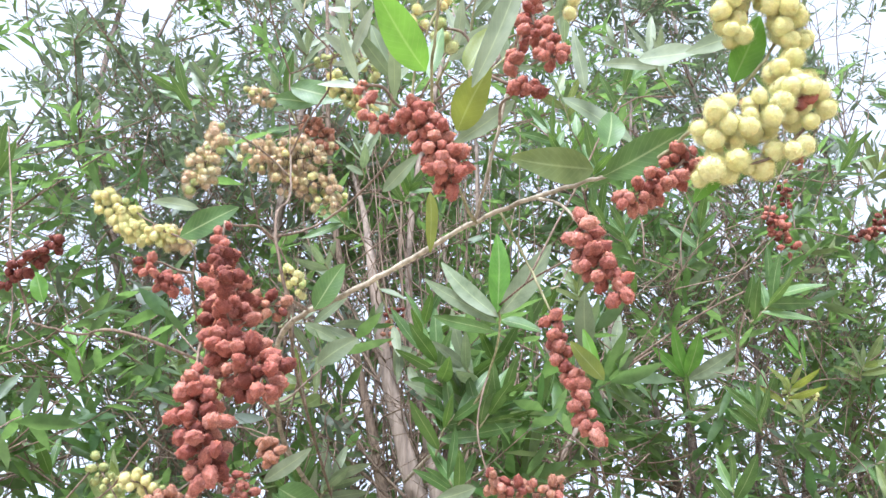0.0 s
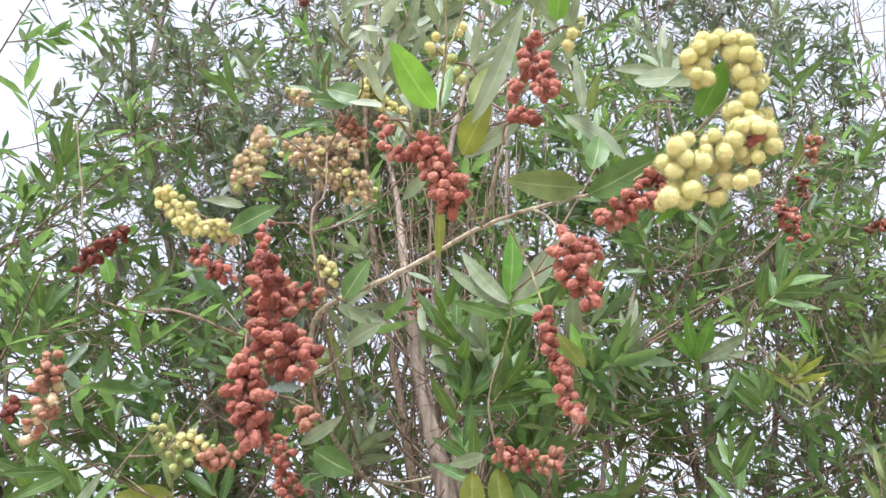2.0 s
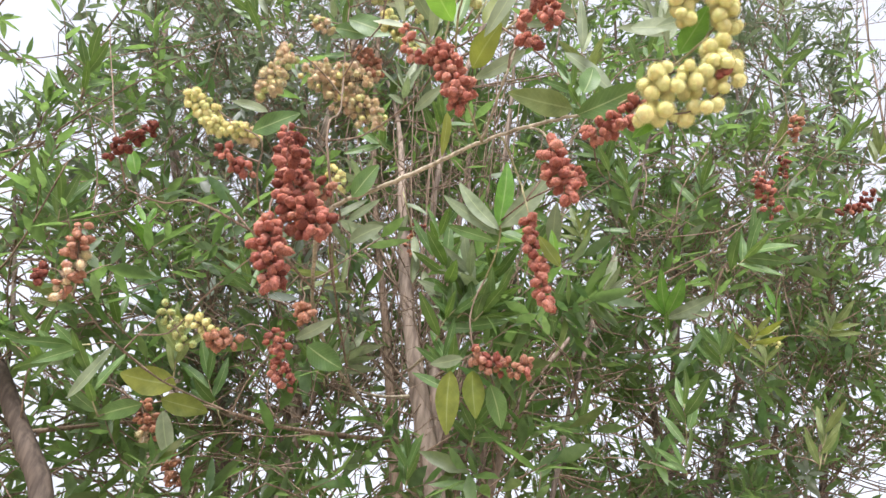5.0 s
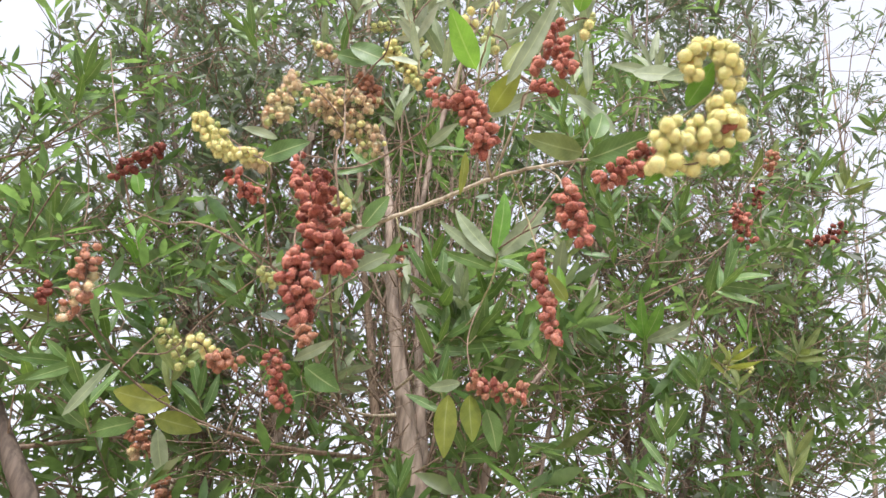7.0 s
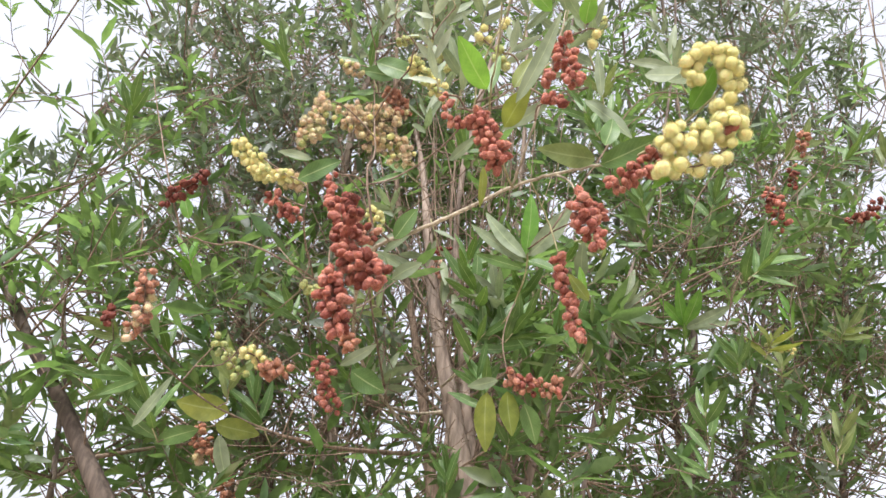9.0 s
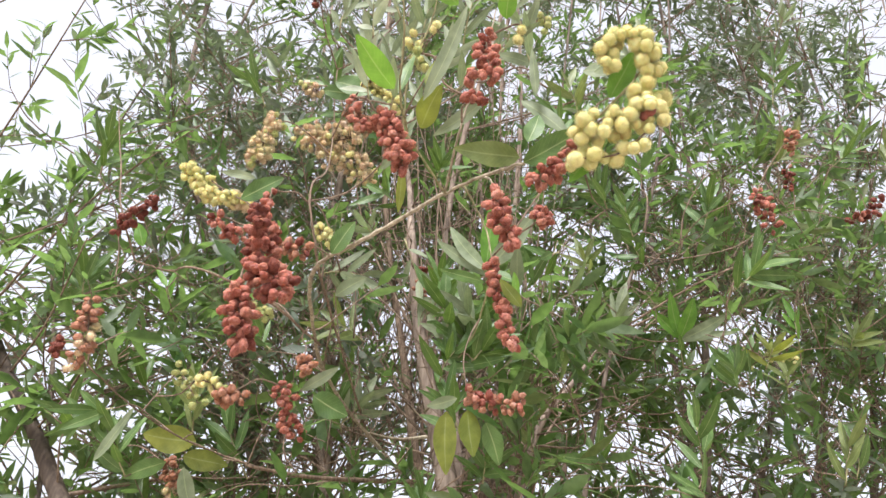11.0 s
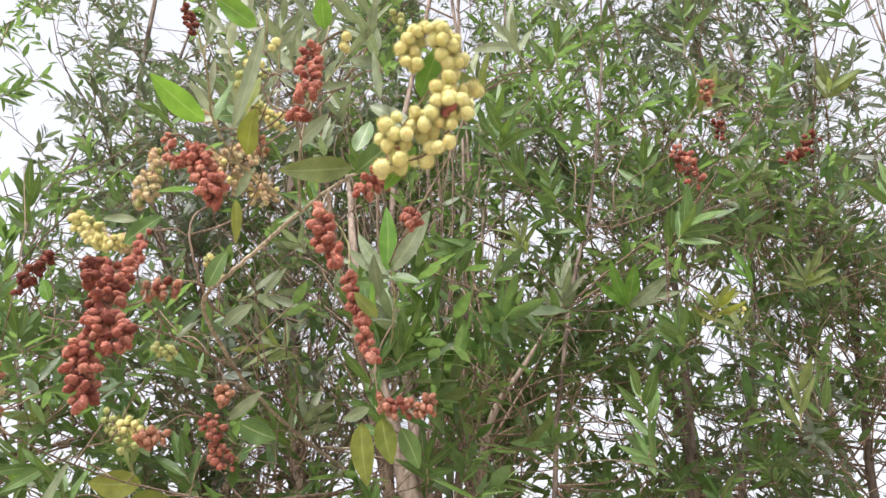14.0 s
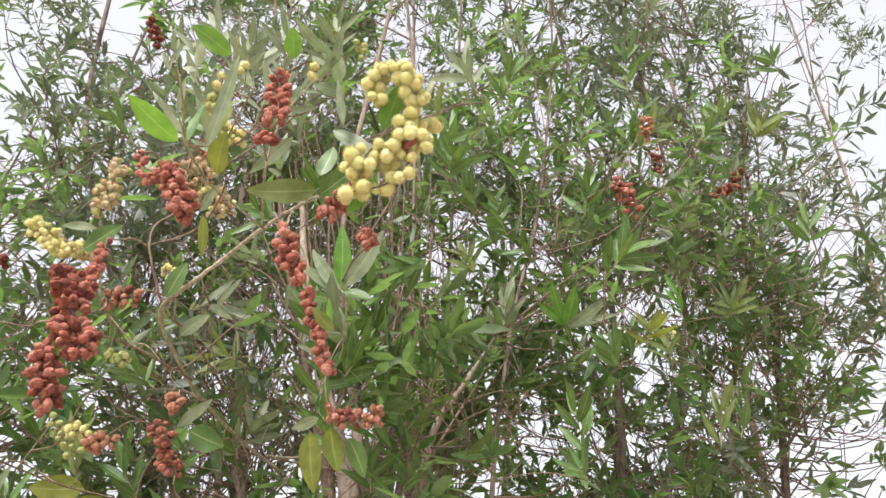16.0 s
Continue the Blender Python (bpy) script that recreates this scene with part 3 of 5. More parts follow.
crown(main_tree, [m1, m2, m3, m4], 6, 0.9, 2.0, 0.60, 0.066, 1.15)
crown(right_tree, [r1, r2, r3], 20, 0.9, 2.8, 0.55, 0.062, 1.35, 1.2)
crown(far_right_tree, [f1, f2, f3], 18, 0.9, 2.3, 0.70, 0.060)
crown(outer_tree, [o1, o2], 22, 0.9, 2.5, 0.80, 0.060)
thicket(main_tree, [m1, m2, m4], ((0.03, 0.24), (0.95, 1.18), (1.60, 1.98)), 22, 0.076)
thicket(main_tree, [m1, m2, m3], ((-0.45, 0.30), (1.15, 1.50), (1.50, 1.78)), 9, 0.072, 0.18, lambda p: abs(p[0] + 0.03) < 0.08 and p[2] > 1.62)
thicket(left_tree, [l1, l2], ((-0.85, -0.22), (1.05, 1.55), (1.55, 2.15)), 46, 0.070, 0.18, lambda p: abs(p[0] + 0.26 + 0.06 * p[1]) < 0.06)
thicket(left_tree, [l1, l2, l3], ((-1.0, -0.15), (1.5, 2.0), (2.2, 3.3)), 100, 0.060, mat=LEAF_BACKLIT)
thicket(main_tree, [m1, m2, m3], ((-0.45, 0.15), (1.45, 1.9), (2.3, 3.1)), 40, 0.060)
thicket(right_tree, [r1, r2, r3, r4], ((0.10, 0.75), (1.45, 1.85), (1.65, 2.7)), 56, 0.070)
thicket(far_right_tree, [f1, f2, f3], ((0.40, 1.15), (1.5, 2.0), (1.65, 2.9)), 70, 0.068)
thicket(outer_tree, [o1, o2], ((0.85, 1.35), (1.7, 2.1), (2.1, 2.6)), 36, 0.066)
thicket(edge_tree, [e1, e2], ((-1.10, -0.60), (1.2, 1.8), (1.7, 2.7)), 48, 0.066)
thicket(outer_tree, [o1, o2], ((0.8, 1.6), (1.7, 2.4), (1.7, 3.2)), 50, 0.066)
thicket(outer_tree, [o1, o2], ((0.60, 1.60), (1.8, 2.4), (1.60, 2.15)), 56, 0.066)
thicket(outer_tree, [o1, o2], ((1.10, 1.80), (2.0, 2.5), (1.55, 2.05)), 26, 0.064, mat=LEAF_BACKLIT)
thicket(edge_tree, [e1, e2], ((-1.00, -0.45), (1.2, 1.7), (1.30, 1.66)), 46, 0.068)
thicket(edge_tree, [e1, e2], ((-1.35, -0.90), (1.3, 1.9), (2.0, 2.9)), 40, 0.060, mat=LEAF_BACKLIT)
tangle(main_tree, ((-0.42, 0.02), (1.05, 1.50), (1.62, 2.15)), 100)
tangle(main_tree, ((0.02, 0.45), (1.30, 1.70), (1.62, 2.25)), 80)
tangle(left_tree, ((-0.95, -0.40), (1.30, 1.80), (1.70, 2.80)), 150)
tangle(far_right_tree, ((0.45, 1.25), (1.45, 2.00), (1.80, 2.90)), 190)
broom(main_tree, [m1, m2, m3], 46, 1.5, 2.2, 0.30)
broom(main_tree, [m3], 16, 1.3, 1.9, 0.40)
broom(left_tree, [l1], 36, 1.3, 2.0, 0.45)
broom(left_tree, [l1, l2, l3], 60, 1.4, 2.8, 0.34)
broom(right_tree, [r1, r2, r3], 30, 1.4, 2.6, 0.32)
broom(far_right_tree, [f1, f2, f3], 24, 1.4, 2.8, 0.34)
broom(outer_tree, [o1, o2], 18, 1.6, 3.2, 0.36)
broom(back_left_tree, [b3, b4], 30, 2.0, 4.4, 0.40)
broom(back_right_tree, [b5, b6], 20, 2.0, 4.4, 0.40)


# ---- cones, leaves and branches near by ----
WOODY = []


def cone_mesh(name, mat, seed, downy):
    """A round seed cone of overlapping scales; downy 1: covered with short hairs, 2: withered, with loose long ones."""
    r = np.random.default_rng(seed)
    bm = bmesh.new()
    bmesh.ops.create_icosphere(bm, subdivisions=3, radius=1.0)
    n = 42 if downy else 30
    i = np.arange(n) + 0.5
    phi, th = np.arccos(1 - 2 * i / n), math.pi * (1 + 5 ** 0.5) * i
    tips = np.stack([np.cos(th) * np.sin(phi), np.sin(th) * np.sin(phi), np.cos(phi)], 1)
    tips = unit(tips + r.standard_normal(tips.shape) * 0.06)
    for v in bm.verts:
        d = np.array(v.co)
        gap = math.acos(min(1.0, float(np.max(tips @ d))))
        swell = (0.88 + 0.12 * (1 - min(1.0, gap / 0.30))) if downy else 0.80 + 0.34 * (1 - min(1.0, gap / 0.36) ** 1.3)
        v.co = Vector(d * swell) * (1 + (0.10 if downy else 0.26) * noise.noise(Vector(d) * 1.7 + Vector((seed, 0, 0))))
        v.co.z *= 1.0 if downy else 1.14
        taper = 1 - (0.0 if downy else 0.22) * max(0.0, d[2])
        v.co.x, v.co.y = v.co.x * taper, v.co.y * taper
    hairs, low, high = {0: (320, 1.0, 1.20), 1: (1700, 1.02, 1.24), 2: (420, 1.05, 1.65)}[int(downy)]
    if hairs:
        for k in range(hairs):
            d = Vector(unit(r.standard_normal(3)))
            side = d.orthogonal().normalized() * (0.035, 0.015, 0.05)[int(downy)]
            tip = (d + Vector(r.standard_normal(3)) * 0.12) * r.uniform(low, high)
            bm.faces.new([bm.verts.new(d * 0.95 + side), bm.verts.new(d * 0.95 - side), bm.verts.new(tip)])
    for f in bm.faces:
        f.smooth = True
    me = bpy.data.meshes.new(name)
    bm.to_mesh(me)
    bm.free()
    # meshes are made at their real size: about twelve millimetres across
    me.transform(Matrix.Scale(0.0061, 4))
    me.materials.append(mat)
    return me


CONES = {
    "red": [cone_mesh("cone", CONE_RED, s, False) for s in (1, 2, 3)],
    "brown": [cone_mesh("cone", CONE_BROWN, s, False) for s in (4, 5)],
    "rose": [cone_mesh("cone", CONE_ROSE, s, False) for s in (6, 7)],
    "tan": [cone_mesh("cone", CONE_TAN, s, 2) for s in (8, 9)],
    "yellow": [cone_mesh("cone", CONE_YELLOW, s, True) for s in (10, 11)],
    "green": [cone_mesh("cone", CONE_GREEN, s, True) for s in (12, 13)],
}
LOOKS = {"red": "drooping stalk crowded with dry red-brown cones", "brown": "stalk with dark brown dried cones", "rose": "stalk with faded rosy cones",
         "tan": "stalk with withered tan flower heads", "yellow": "stalk with pale yellow downy flower heads", "green": "stalk with small pale green flower heads"}


def branch(tree, name, points, r0, r1, mat=TWIG_PALE, sides=7, steps=6):
    line = spline(points, steps)
    line[1:-1] += rng.standard_normal((len(line) - 2, 3)) * r0 * 0.25
    t = Tubes()
    t.add(line, r0, r1, sides, 0.06)
    part(name, t.mesh(name, mat), tree)
    WOODY.extend(line)
    return line


def hang(tree, at, r=0.0011):
    """A thin twig from the nearest wood farther in to a place."""
    at = np.asarray(at, float)
    wood = np.array(WOODY)
    gap = np.linalg.norm(wood - at, axis=1) + np.where(wood[:, 1] < at[1] - 0.01, 0.25, 0.0) + np.where(wood[:, 2] > at[2] + 0.05, 0.1, 0.0)
    foot = wood[np.argmin(gap)]
    run = np.linalg.norm(at - foot)
    if run < 0.012:
        return
    low = foot + (at - foot) * 0.35 + np.array([0, 0.10, 0.16]) * run * rng.uniform(0.2, 0.9) + rng.standard_normal(3) * run * 0.05
    high = foot + (at - foot) * 0.75 + np.array([0, 0.06, 0.20]) * run * rng.uniform(0.2, 0.9) + rng.standard_normal(3) * run * 0.05
    line = spline([foot, low, high, at], 5)
    t = Tubes()
    t.add(line, r * 1.35, r, 5, 0.04)
    part("twig", t.mesh("twig", TWIG), tree)
    WOODY.extend(line[2:])


def cluster(tree, kind, points, count, spread, size=1.0, mixed=None, twig=True):
    """Cones packed round a stalk, none inside another."""
    line = spline(points, 8)
    if twig:
        hang(tree, line[0])
    seg = np.linspace(0, len(line) - 1, 200)
    fine = np.stack([np.interp(seg, np.arange(len(line)), line[:, k]) for k in range(3)], 1)
    gap = 0.0086 * size
    put = []
    for tries in range(count * 60):
        if len(put) >= count:
            break
        p = fine[rng.integers(200)] + unit(rng.standard_normal(3)) * spread * rng.uniform(0.25, 1.0) ** 0.6
        if all(np.linalg.norm(p - q) > gap * (0.98 if tries < count * 40 else 0.8) for q in put):
            put.append(p)
    t = Tubes()
    t.add(line, 0.0013, 0.0008, 5, 0.05)
    for p in put:
        near = fine[np.argmin(np.linalg.norm(fine - p, axis=1))]
        if np.linalg.norm(near - p) > 0.002:
            t.add(spline([near, (near + p) / 2 + [0, 0, 0.001], p], 2), 0.0007, 0.0006, 3)
    stalk = part("fruit_spike", t.mesh("fruit_spike", TWIG), tree, LOOKS[kind])
    for k, p in enumerate(put):
        kinds = CONES[mixed if mixed and rng.random() < 0.22 else kind]
        c = new("cone", kinds[rng.integers(len(kinds))])
        c.parent = stalk
        c.matrix_parent_inverse = Matrix.Identity(4)
        near = fine[np.argmin(np.linalg.norm(fine - p, axis=1))]
        out = Vector(p - near + rng.standard_normal(3) * 0.003 - np.array([0, 0, 0.002]))
        e = out.to_track_quat("Z", "Y")
        s = size * rng.uniform(0.70, 1.08)
        c.matrix_basis = Matrix.LocRotScale(Vector(p), e, Vector((s * rng.uniform(0.85, 1.05), s * rng.uniform(0.85, 1.05), s * rng.uniform(0.95, 1.08 if kind in ("yellow", "tan", "green") else 1.3))))


def leaf(tree, base, tip, width, mat, roll=0.0, bend=0.06, fold=0.18):
    """A lance-shaped leaf with its short stalk, folded along the midrib, bent back and a little wavy."""
    base, tip = np.asarray(base, float), np.asarray(tip, float)
    way = unit(tip - base)
    length = np.linalg.norm(tip - base)
    front = np.array([0.12, -1.0, -0.2])
    face = unit(front - way * (front @ way))
    side = np.cross(way, face)
    a = radians(roll)
    side, face = side * math.cos(a) + face * math.sin(a), face * math.cos(a) - side * math.sin(a)
    rows, cols = 11, (-1.0, -0.55, 0.0, 0.55, 1.0)
    wob, wob2 = rng.uniform(0, 6.28, 2)
    bm = bmesh.new()
    uv = bm.loops.layers.uv.new("leaf")
    grid, where = [], {}
    for i in range(rows):
        u = i / (rows - 1)
        shape = max(0.035, (math.sin(math.pi * min(1, u * 0.96 + 0.02) ** 0.85)) ** 0.85) if u > 0.06 else 0.05
        mid = base + way * length * u + face * length * bend * (0.15 - u * u) + side * length * 0.03 * math.sin(u * 3 + wob)
        line = []
        for c in cols:
            edge = 0.05 * width * math.sin(9 * u + wob2 + 2 * c) * abs(c) * shape
            p = mid + side * (c * width * 0.5 * shape) + face * (fold * width * 0.5 * shape * abs(c) + edge)
            v = bm.verts.new(p)
            where[v] = (c, u)
            line.append(v)
        grid.append(line)
    for i in range(rows - 1):
        for k in range(len(cols) - 1):
            f = bm.faces.new((grid[i][k], grid[i][k + 1], grid[i + 1][k + 1], grid[i + 1][k]))
            f.smooth = True
            for loop in f.loops:
                loop[uv].uv = where[loop.vert]
    me = bpy.data.meshes.new("leaf")
    bm.to_mesh(me)
    bm.free()
    me.materials.append(mat)
    part("leaf", me, tree)


def sprig(tree, base, tip, count, size, mat, spread=0.8):
    """A leafy twig end whose leaves are large enough to tell apart."""
    base, tip = np.asarray(base, float), np.asarray(tip, float)
    hang(tree, base)
    way = unit(tip - base)
    length = np.linalg.norm(tip - base)
    line = spline([base, base + way * length * 0.5 + rng.standard_normal(3) * length * 0.06, tip], 4)
    t = Tubes()
    t.add(line, 0.0016, 0.0009, 5)
    part("twig", t.mesh("twig", TWIG_PALE), tree)
    WOODY.extend(line)
    side = unit(np.cross(way, [0.3, 0.2, 1.0]))
    b = np.cross(way, side)
    for k in range(count):
        u = ((k + 0.6) / count) ** 0.7
        at = line[min(len(line) - 1, int(u * (len(line) - 1) + 0.5))]
        ang = k * 2.4 + rng.uniform(-0.4, 0.4)
        out = math.cos(ang) * side + math.sin(ang) * b
        s = spread * rng.uniform(0.7, 1.2) * (1.15 - 0.5 * u)
        d = unit(way * math.cos(s) + out * math.sin(s))
        ln = size * rng.uniform(0.75, 1.1)
        leaf(tree, at, at + d * ln, ln * rng.uniform(0.19, 0.26), mat, rng.uniform(-50, 50), rng.uniform(0.0, 0.16))


def undergrowth(tree, count):
    """Shoots with larger leaves on the inner ends of the near branches."""
    leaves, twigs = Leaves(), Tubes()
    wood = np.array([p for p in WOODY if p[1] > 0.62 and p[1] < 1.75])
    for _ in range(count):
        foot = wood[rng.integers(len(wood))]
        d = unit(rng.standard_normal(3) * [0.9, 0.5, 0.6] + [0, 0.25, 0.45])
        run = rng.uniform(0.05, 0.22)
        base = foot + d * run
        if base[1] < 0.8 or (abs(base[0] + 0.04) < 0.10 and base[1] < 1.4 and 1.5 < base[2] < 2.25) or rng.random() < sight_gap(base) * 0.8:
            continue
        twigs.add(spline([foot, foot + d * run * 0.5 + rng.standard_normal(3) * 0.012, base], 3), 0.0018, 0.0013, 4)
        shoot(leaves, twigs, base, unit(d + [0, 0, 0.3]), rng.uniform(0.08, 0.16), 0.072, int(rng.integers(6, 11)))
    tagged(part("crown", leaves.mesh("crown", LEAF_CROWN), tree, "loose leafy shoots of broad lance-shaped leaves"), kind="stuff")
    tagged(part("twig_tangle", twigs.mesh("twig_tangle", TWIG), tree, "thin brown twigs"), kind="stuff")


WOODY.extend(np.concatenate([m[0][m[0][:, 2] > 1.1] for m in (m1, m2, m3, m4, m5, m6, m7, l1, l2, r1, r2, r3, r4, r6, f1, f2, f3, o1, o2)]))

# the pale branch that crosses in front, its fork and hanging stalks
branch(main_tree, "branch", [(-0.100, 1.293, 1.688), (-0.210, 1.063, 1.782), (-0.197, 0.807, 1.819), (-0.153, 0.661, 1.826), (-0.082, 0.598, 1.828), (-0.016, 0.553, 1.844), (0.029, 0.529, 1.859), (0.080, 0.479, 1.851), (0.127, 0.436, 1.839)], 0.0036, 0.0018, BARK_PALE)
branch(main_tree, "branch", [(0.127, 0.436, 1.839), (0.159, 0.420, 1.842), (0.180, 0.384, 1.843), (0.211, 0.363, 1.864), (0.240, 0.351, 1.912), (0.231, 0.344, 1.938)], 0.002, 0.001, TWIG_PALE)
branch(main_tree, "branch", [(0.027, 0.529, 1.857), (0.037, 0.493, 1.879), (0.048, 0.464, 1.914), (0.060, 0.460, 1.969), (0.071, 0.455, 2.031), (0.080, 0.451, 2.088)], 0.0018, 0.0009, BARK_PALE)
branch(main_tree, "branch", [(0.078, 0.484, 1.852), (0.089, 0.438, 1.812), (0.094, 0.407, 1.771)], 0.0014, 0.001, BARK_PALE)
branch(main_tree, "branch", [(0.029, 0.529, 1.858), (-0.004, 0.426, 1.858), (-0.018, 0.376, 1.852)], 0.0014, 0.0009, TWIG_PALE)
branch(main_tree, "branch", [(-0.004, 0.426, 1.858), (-0.008, 0.360, 1.876), (-0.003, 0.331, 1.907), (-0.004, 0.303, 1.938)], 0.0013, 0.0009, TWIG_PALE)
branch(main_tree, "branch", [(0.051, 0.527, 1.868), (0.076, 0.556, 1.832), (0.089, 0.531, 1.770)], 0.0013, 0.001, TWIG_PALE)
branch(main_tree, "branch", [(0.071, 0.807, 1.921), (0.072, 0.827, 1.902), (0.058, 0.890, 1.858), (-0.010, 1.056, 1.810)], 0.0016, 0.0014, TWIG_PALE)
branch(main_tree, "branch", [(-0.172, 1.225, 1.752), (-0.185, 0.839, 1.856), (-0.160, 0.656, 1.845), (-0.176, 0.639, 1.914), (-0.194, 0.740, 2.047), (-0.222, 0.809, 2.182), (-0.242, 0.821, 2.340)], 0.0022, 0.0011, TWIG)
branch(main_tree, "branch", [(-0.202, 0.903, 1.804), (-0.267, 0.794, 1.830), (-0.371, 0.736, 1.853), (-0.438, 0.784, 1.870), (-0.493, 0.780, 1.884)], 0.0022, 0.0012, TWIG)
branch(main_tree, "branch", [(-0.267, 0.794, 1.830), (-0.270, 0.679, 1.877), (-0.268, 0.660, 1.912), (-0.310, 0.673, 1.944), (-0.375, 0.691, 1.993)], 0.0016, 0.001, TWIG)
branch(main_tree, "branch", [(-0.493, 0.780, 1.884), (-0.511, 0.735, 1.943), (-0.577, 0.788, 2.061), (-0.670, 0.844, 2.250)], 0.0016, 0.001, TWIG)
branch(main_tree, "branch", [(-0.343, 1.098, 1.645), (-0.433, 1.042, 1.661), (-0.482, 0.883, 1.678), (-0.483, 0.736, 1.689)], 0.0022, 0.001, TWIG)
branch(main_tree, "branch", [(-0.180, 0.639, 1.913), (-0.145, 0.706, 1.976), (-0.059, 0.601, 1.983), (-0.022, 0.499, 1.980), (0.012, 0.482, 2.047)], 0.0016, 0.0009, TWIG)
# red cones
cluster(main_tree, "red", [(-0.221, 0.606, 1.912), (-0.214, 0.590, 1.868), (-0.185, 0.520, 1.800)], 17, 0.0075, 1)
cluster(main_tree, "red", [(-0.172, 0.490, 1.784), (-0.152, 0.458, 1.735), (-0.132, 0.436, 1.690), (-0.112, 0.424, 1.672)], 92, 0.0195, 0.94, "brown", twig=False)
cluster(main_tree, "brown", [(-0.146, 0.412, 1.750), (-0.138, 0.402, 1.728)], 11, 0.008, 0.95, "red", twig=False)
cluster(main_tree, "rose", [(-0.180, 0.565, 1.796), (-0.144, 0.566, 1.794)], 17, 0.012, 0.9, "brown")
cluster(main_tree, "red", [(-0.158, 0.438, 1.668), (-0.150, 0.436, 1.645), (-0.142, 0.434, 1.620)], 44, 0.0150, 0.96, "brown")
cluster(main_tree, "red", [(-0.018, 0.356, 1.829), (-0.001, 0.359, 1.798), (0.005, 0.363, 1.781)], 52, 0.0125, 0.82)
cluster(main_tree, "red", [(-0.056, 0.364, 1.861), (-0.045, 0.366, 1.830), (-0.022, 0.362, 1.824)], 16, 0.005, 0.72)
cluster(main_tree, "red", [(0.073, 0.412, 1.998), (0.077, 0.401, 1.957), (0.084, 0.387, 1.913)], 34, 0.013, 0.88)
cluster(main_tree, "red", [(0.075, 0.422, 1.999), (0.057, 0.425, 1.944)], 9, 0.005, 0.95)
cluster(main_tree, "red", [(0.054, 0.413, 1.909), (0.075, 0.405, 1.900)], 7, 0.005, 0.9, "brown")
cluster(main_tree, "red", [(0.180, 0.410, 1.839), (0.158, 0.416, 1.816), (0.135, 0.419, 1.805)], 38, 0.0125, 0.82)
cluster(main_tree, "red", [(0.095, 0.406, 1.772), (0.102, 0.408, 1.746), (0.114, 0.407, 1.726)], 32, 0.014, 0.88)
cluster(main_tree, "red", [(0.146, 0.602, 1.884), (0.152, 0.600, 1.866)], 13, 0.011, 0.95)
cluster(main_tree, "rose", [(-0.099, 1.270, 2.134), (-0.098, 1.260, 2.077)], 14, 0.020, 0.9, "tan")
cluster(main_tree, "red", [(0.091, 0.532, 1.764), (0.095, 0.535, 1.736), (0.104, 0.537, 1.704), (0.116, 0.537, 1.668)], 30, 0.0072, 0.98, twig=False)
cluster(main_tree, "rose", [(0.052, 0.824, 1.708), (0.083, 0.827, 1.698), (0.131, 0.817, 1.695)], 34, 0.015, 0.98, "red")
cluster(main_tree, "red", [(-0.260, 0.920, 1.736), (-0.246, 0.929, 1.701), (-0.231, 0.938, 1.665)], 36, 0.019, 1)
cluster(main_tree, "rose", [(-0.325, 0.849, 1.689), (-0.299, 0.849, 1.693)], 18, 0.015, 1)
cluster(main_tree, "rose", [(-0.212, 0.860, 1.770), (-0.200, 0.850, 1.742)], 14, 0.015, 1)
cluster(main_tree, "red", [(-0.313, 0.655, 1.890), (-0.300, 0.659, 1.876), (-0.277, 0.660, 1.869)], 20, 0.012, 0.95, "brown")
cluster(main_tree, "brown", [(-0.449, 0.711, 1.955), (-0.470, 0.716, 1.937), (-0.509, 0.731, 1.915)], 26, 0.012, 0.98)
cluster(main_tree, "rose", [(-0.482, 0.686, 1.767), (-0.474, 0.696, 1.726), (-0.482, 0.708, 1.677)], 34, 0.014, 0.98, "tan")
cluster(main_tree, "brown", [(-0.548, 0.747, 1.726), (-0.548, 0.752, 1.707)], 7, 0.007, 1)
cluster(main_tree, "rose", [(-0.505, 1.099, 1.637), (-0.489, 1.106, 1.612), (-0.474, 1.111, 1.591)], 34, 0.02, 1, "tan")
cluster(main_tree, "rose", [(-0.443, 1.139, 1.562), (-0.425, 1.147, 1.528)], 20, 0.018, 1)
cluster(main_tree, "red", [(0.610, 1.116, 2.274), (0.626, 1.122, 2.248), (0.634, 1.132, 2.211)], 34, 0.024, 1.05, "brown")
cluster(main_tree, "rose", [(0.692, 1.100, 2.421), (0.703, 1.108, 2.387)], 14, 0.017, 1.05)
cluster(main_tree, "brown", [(0.885, 1.288, 2.329), (0.927, 1.281, 2.354), (0.948, 1.276, 2.376)], 24, 0.021, 1.05, "red")
cluster(main_tree, "brown", [(-0.273, 0.677, 2.422), (-0.257, 0.690, 2.370)], 14, 0.01, 1.05)
cluster(main_tree, "brown", [(-0.118, 1.262, 2.142), (-0.082, 1.262, 2.142)], 9, 0.01, 1)
cluster(main_tree, "red", [(0.220, 0.393, 1.867), (0.226, 0.394, 1.863)], 3, 0.003, 0.9)
cluster(main_tree, "brown", [(0.418, 1.694, 2.808), (0.419, 1.699, 2.789)], 6, 0.01, 1.2)
cluster(main_tree, "brown", [(0.765, 1.299, 2.489), (0.768, 1.314, 2.432)], 14, 0.02, 1, "rose")
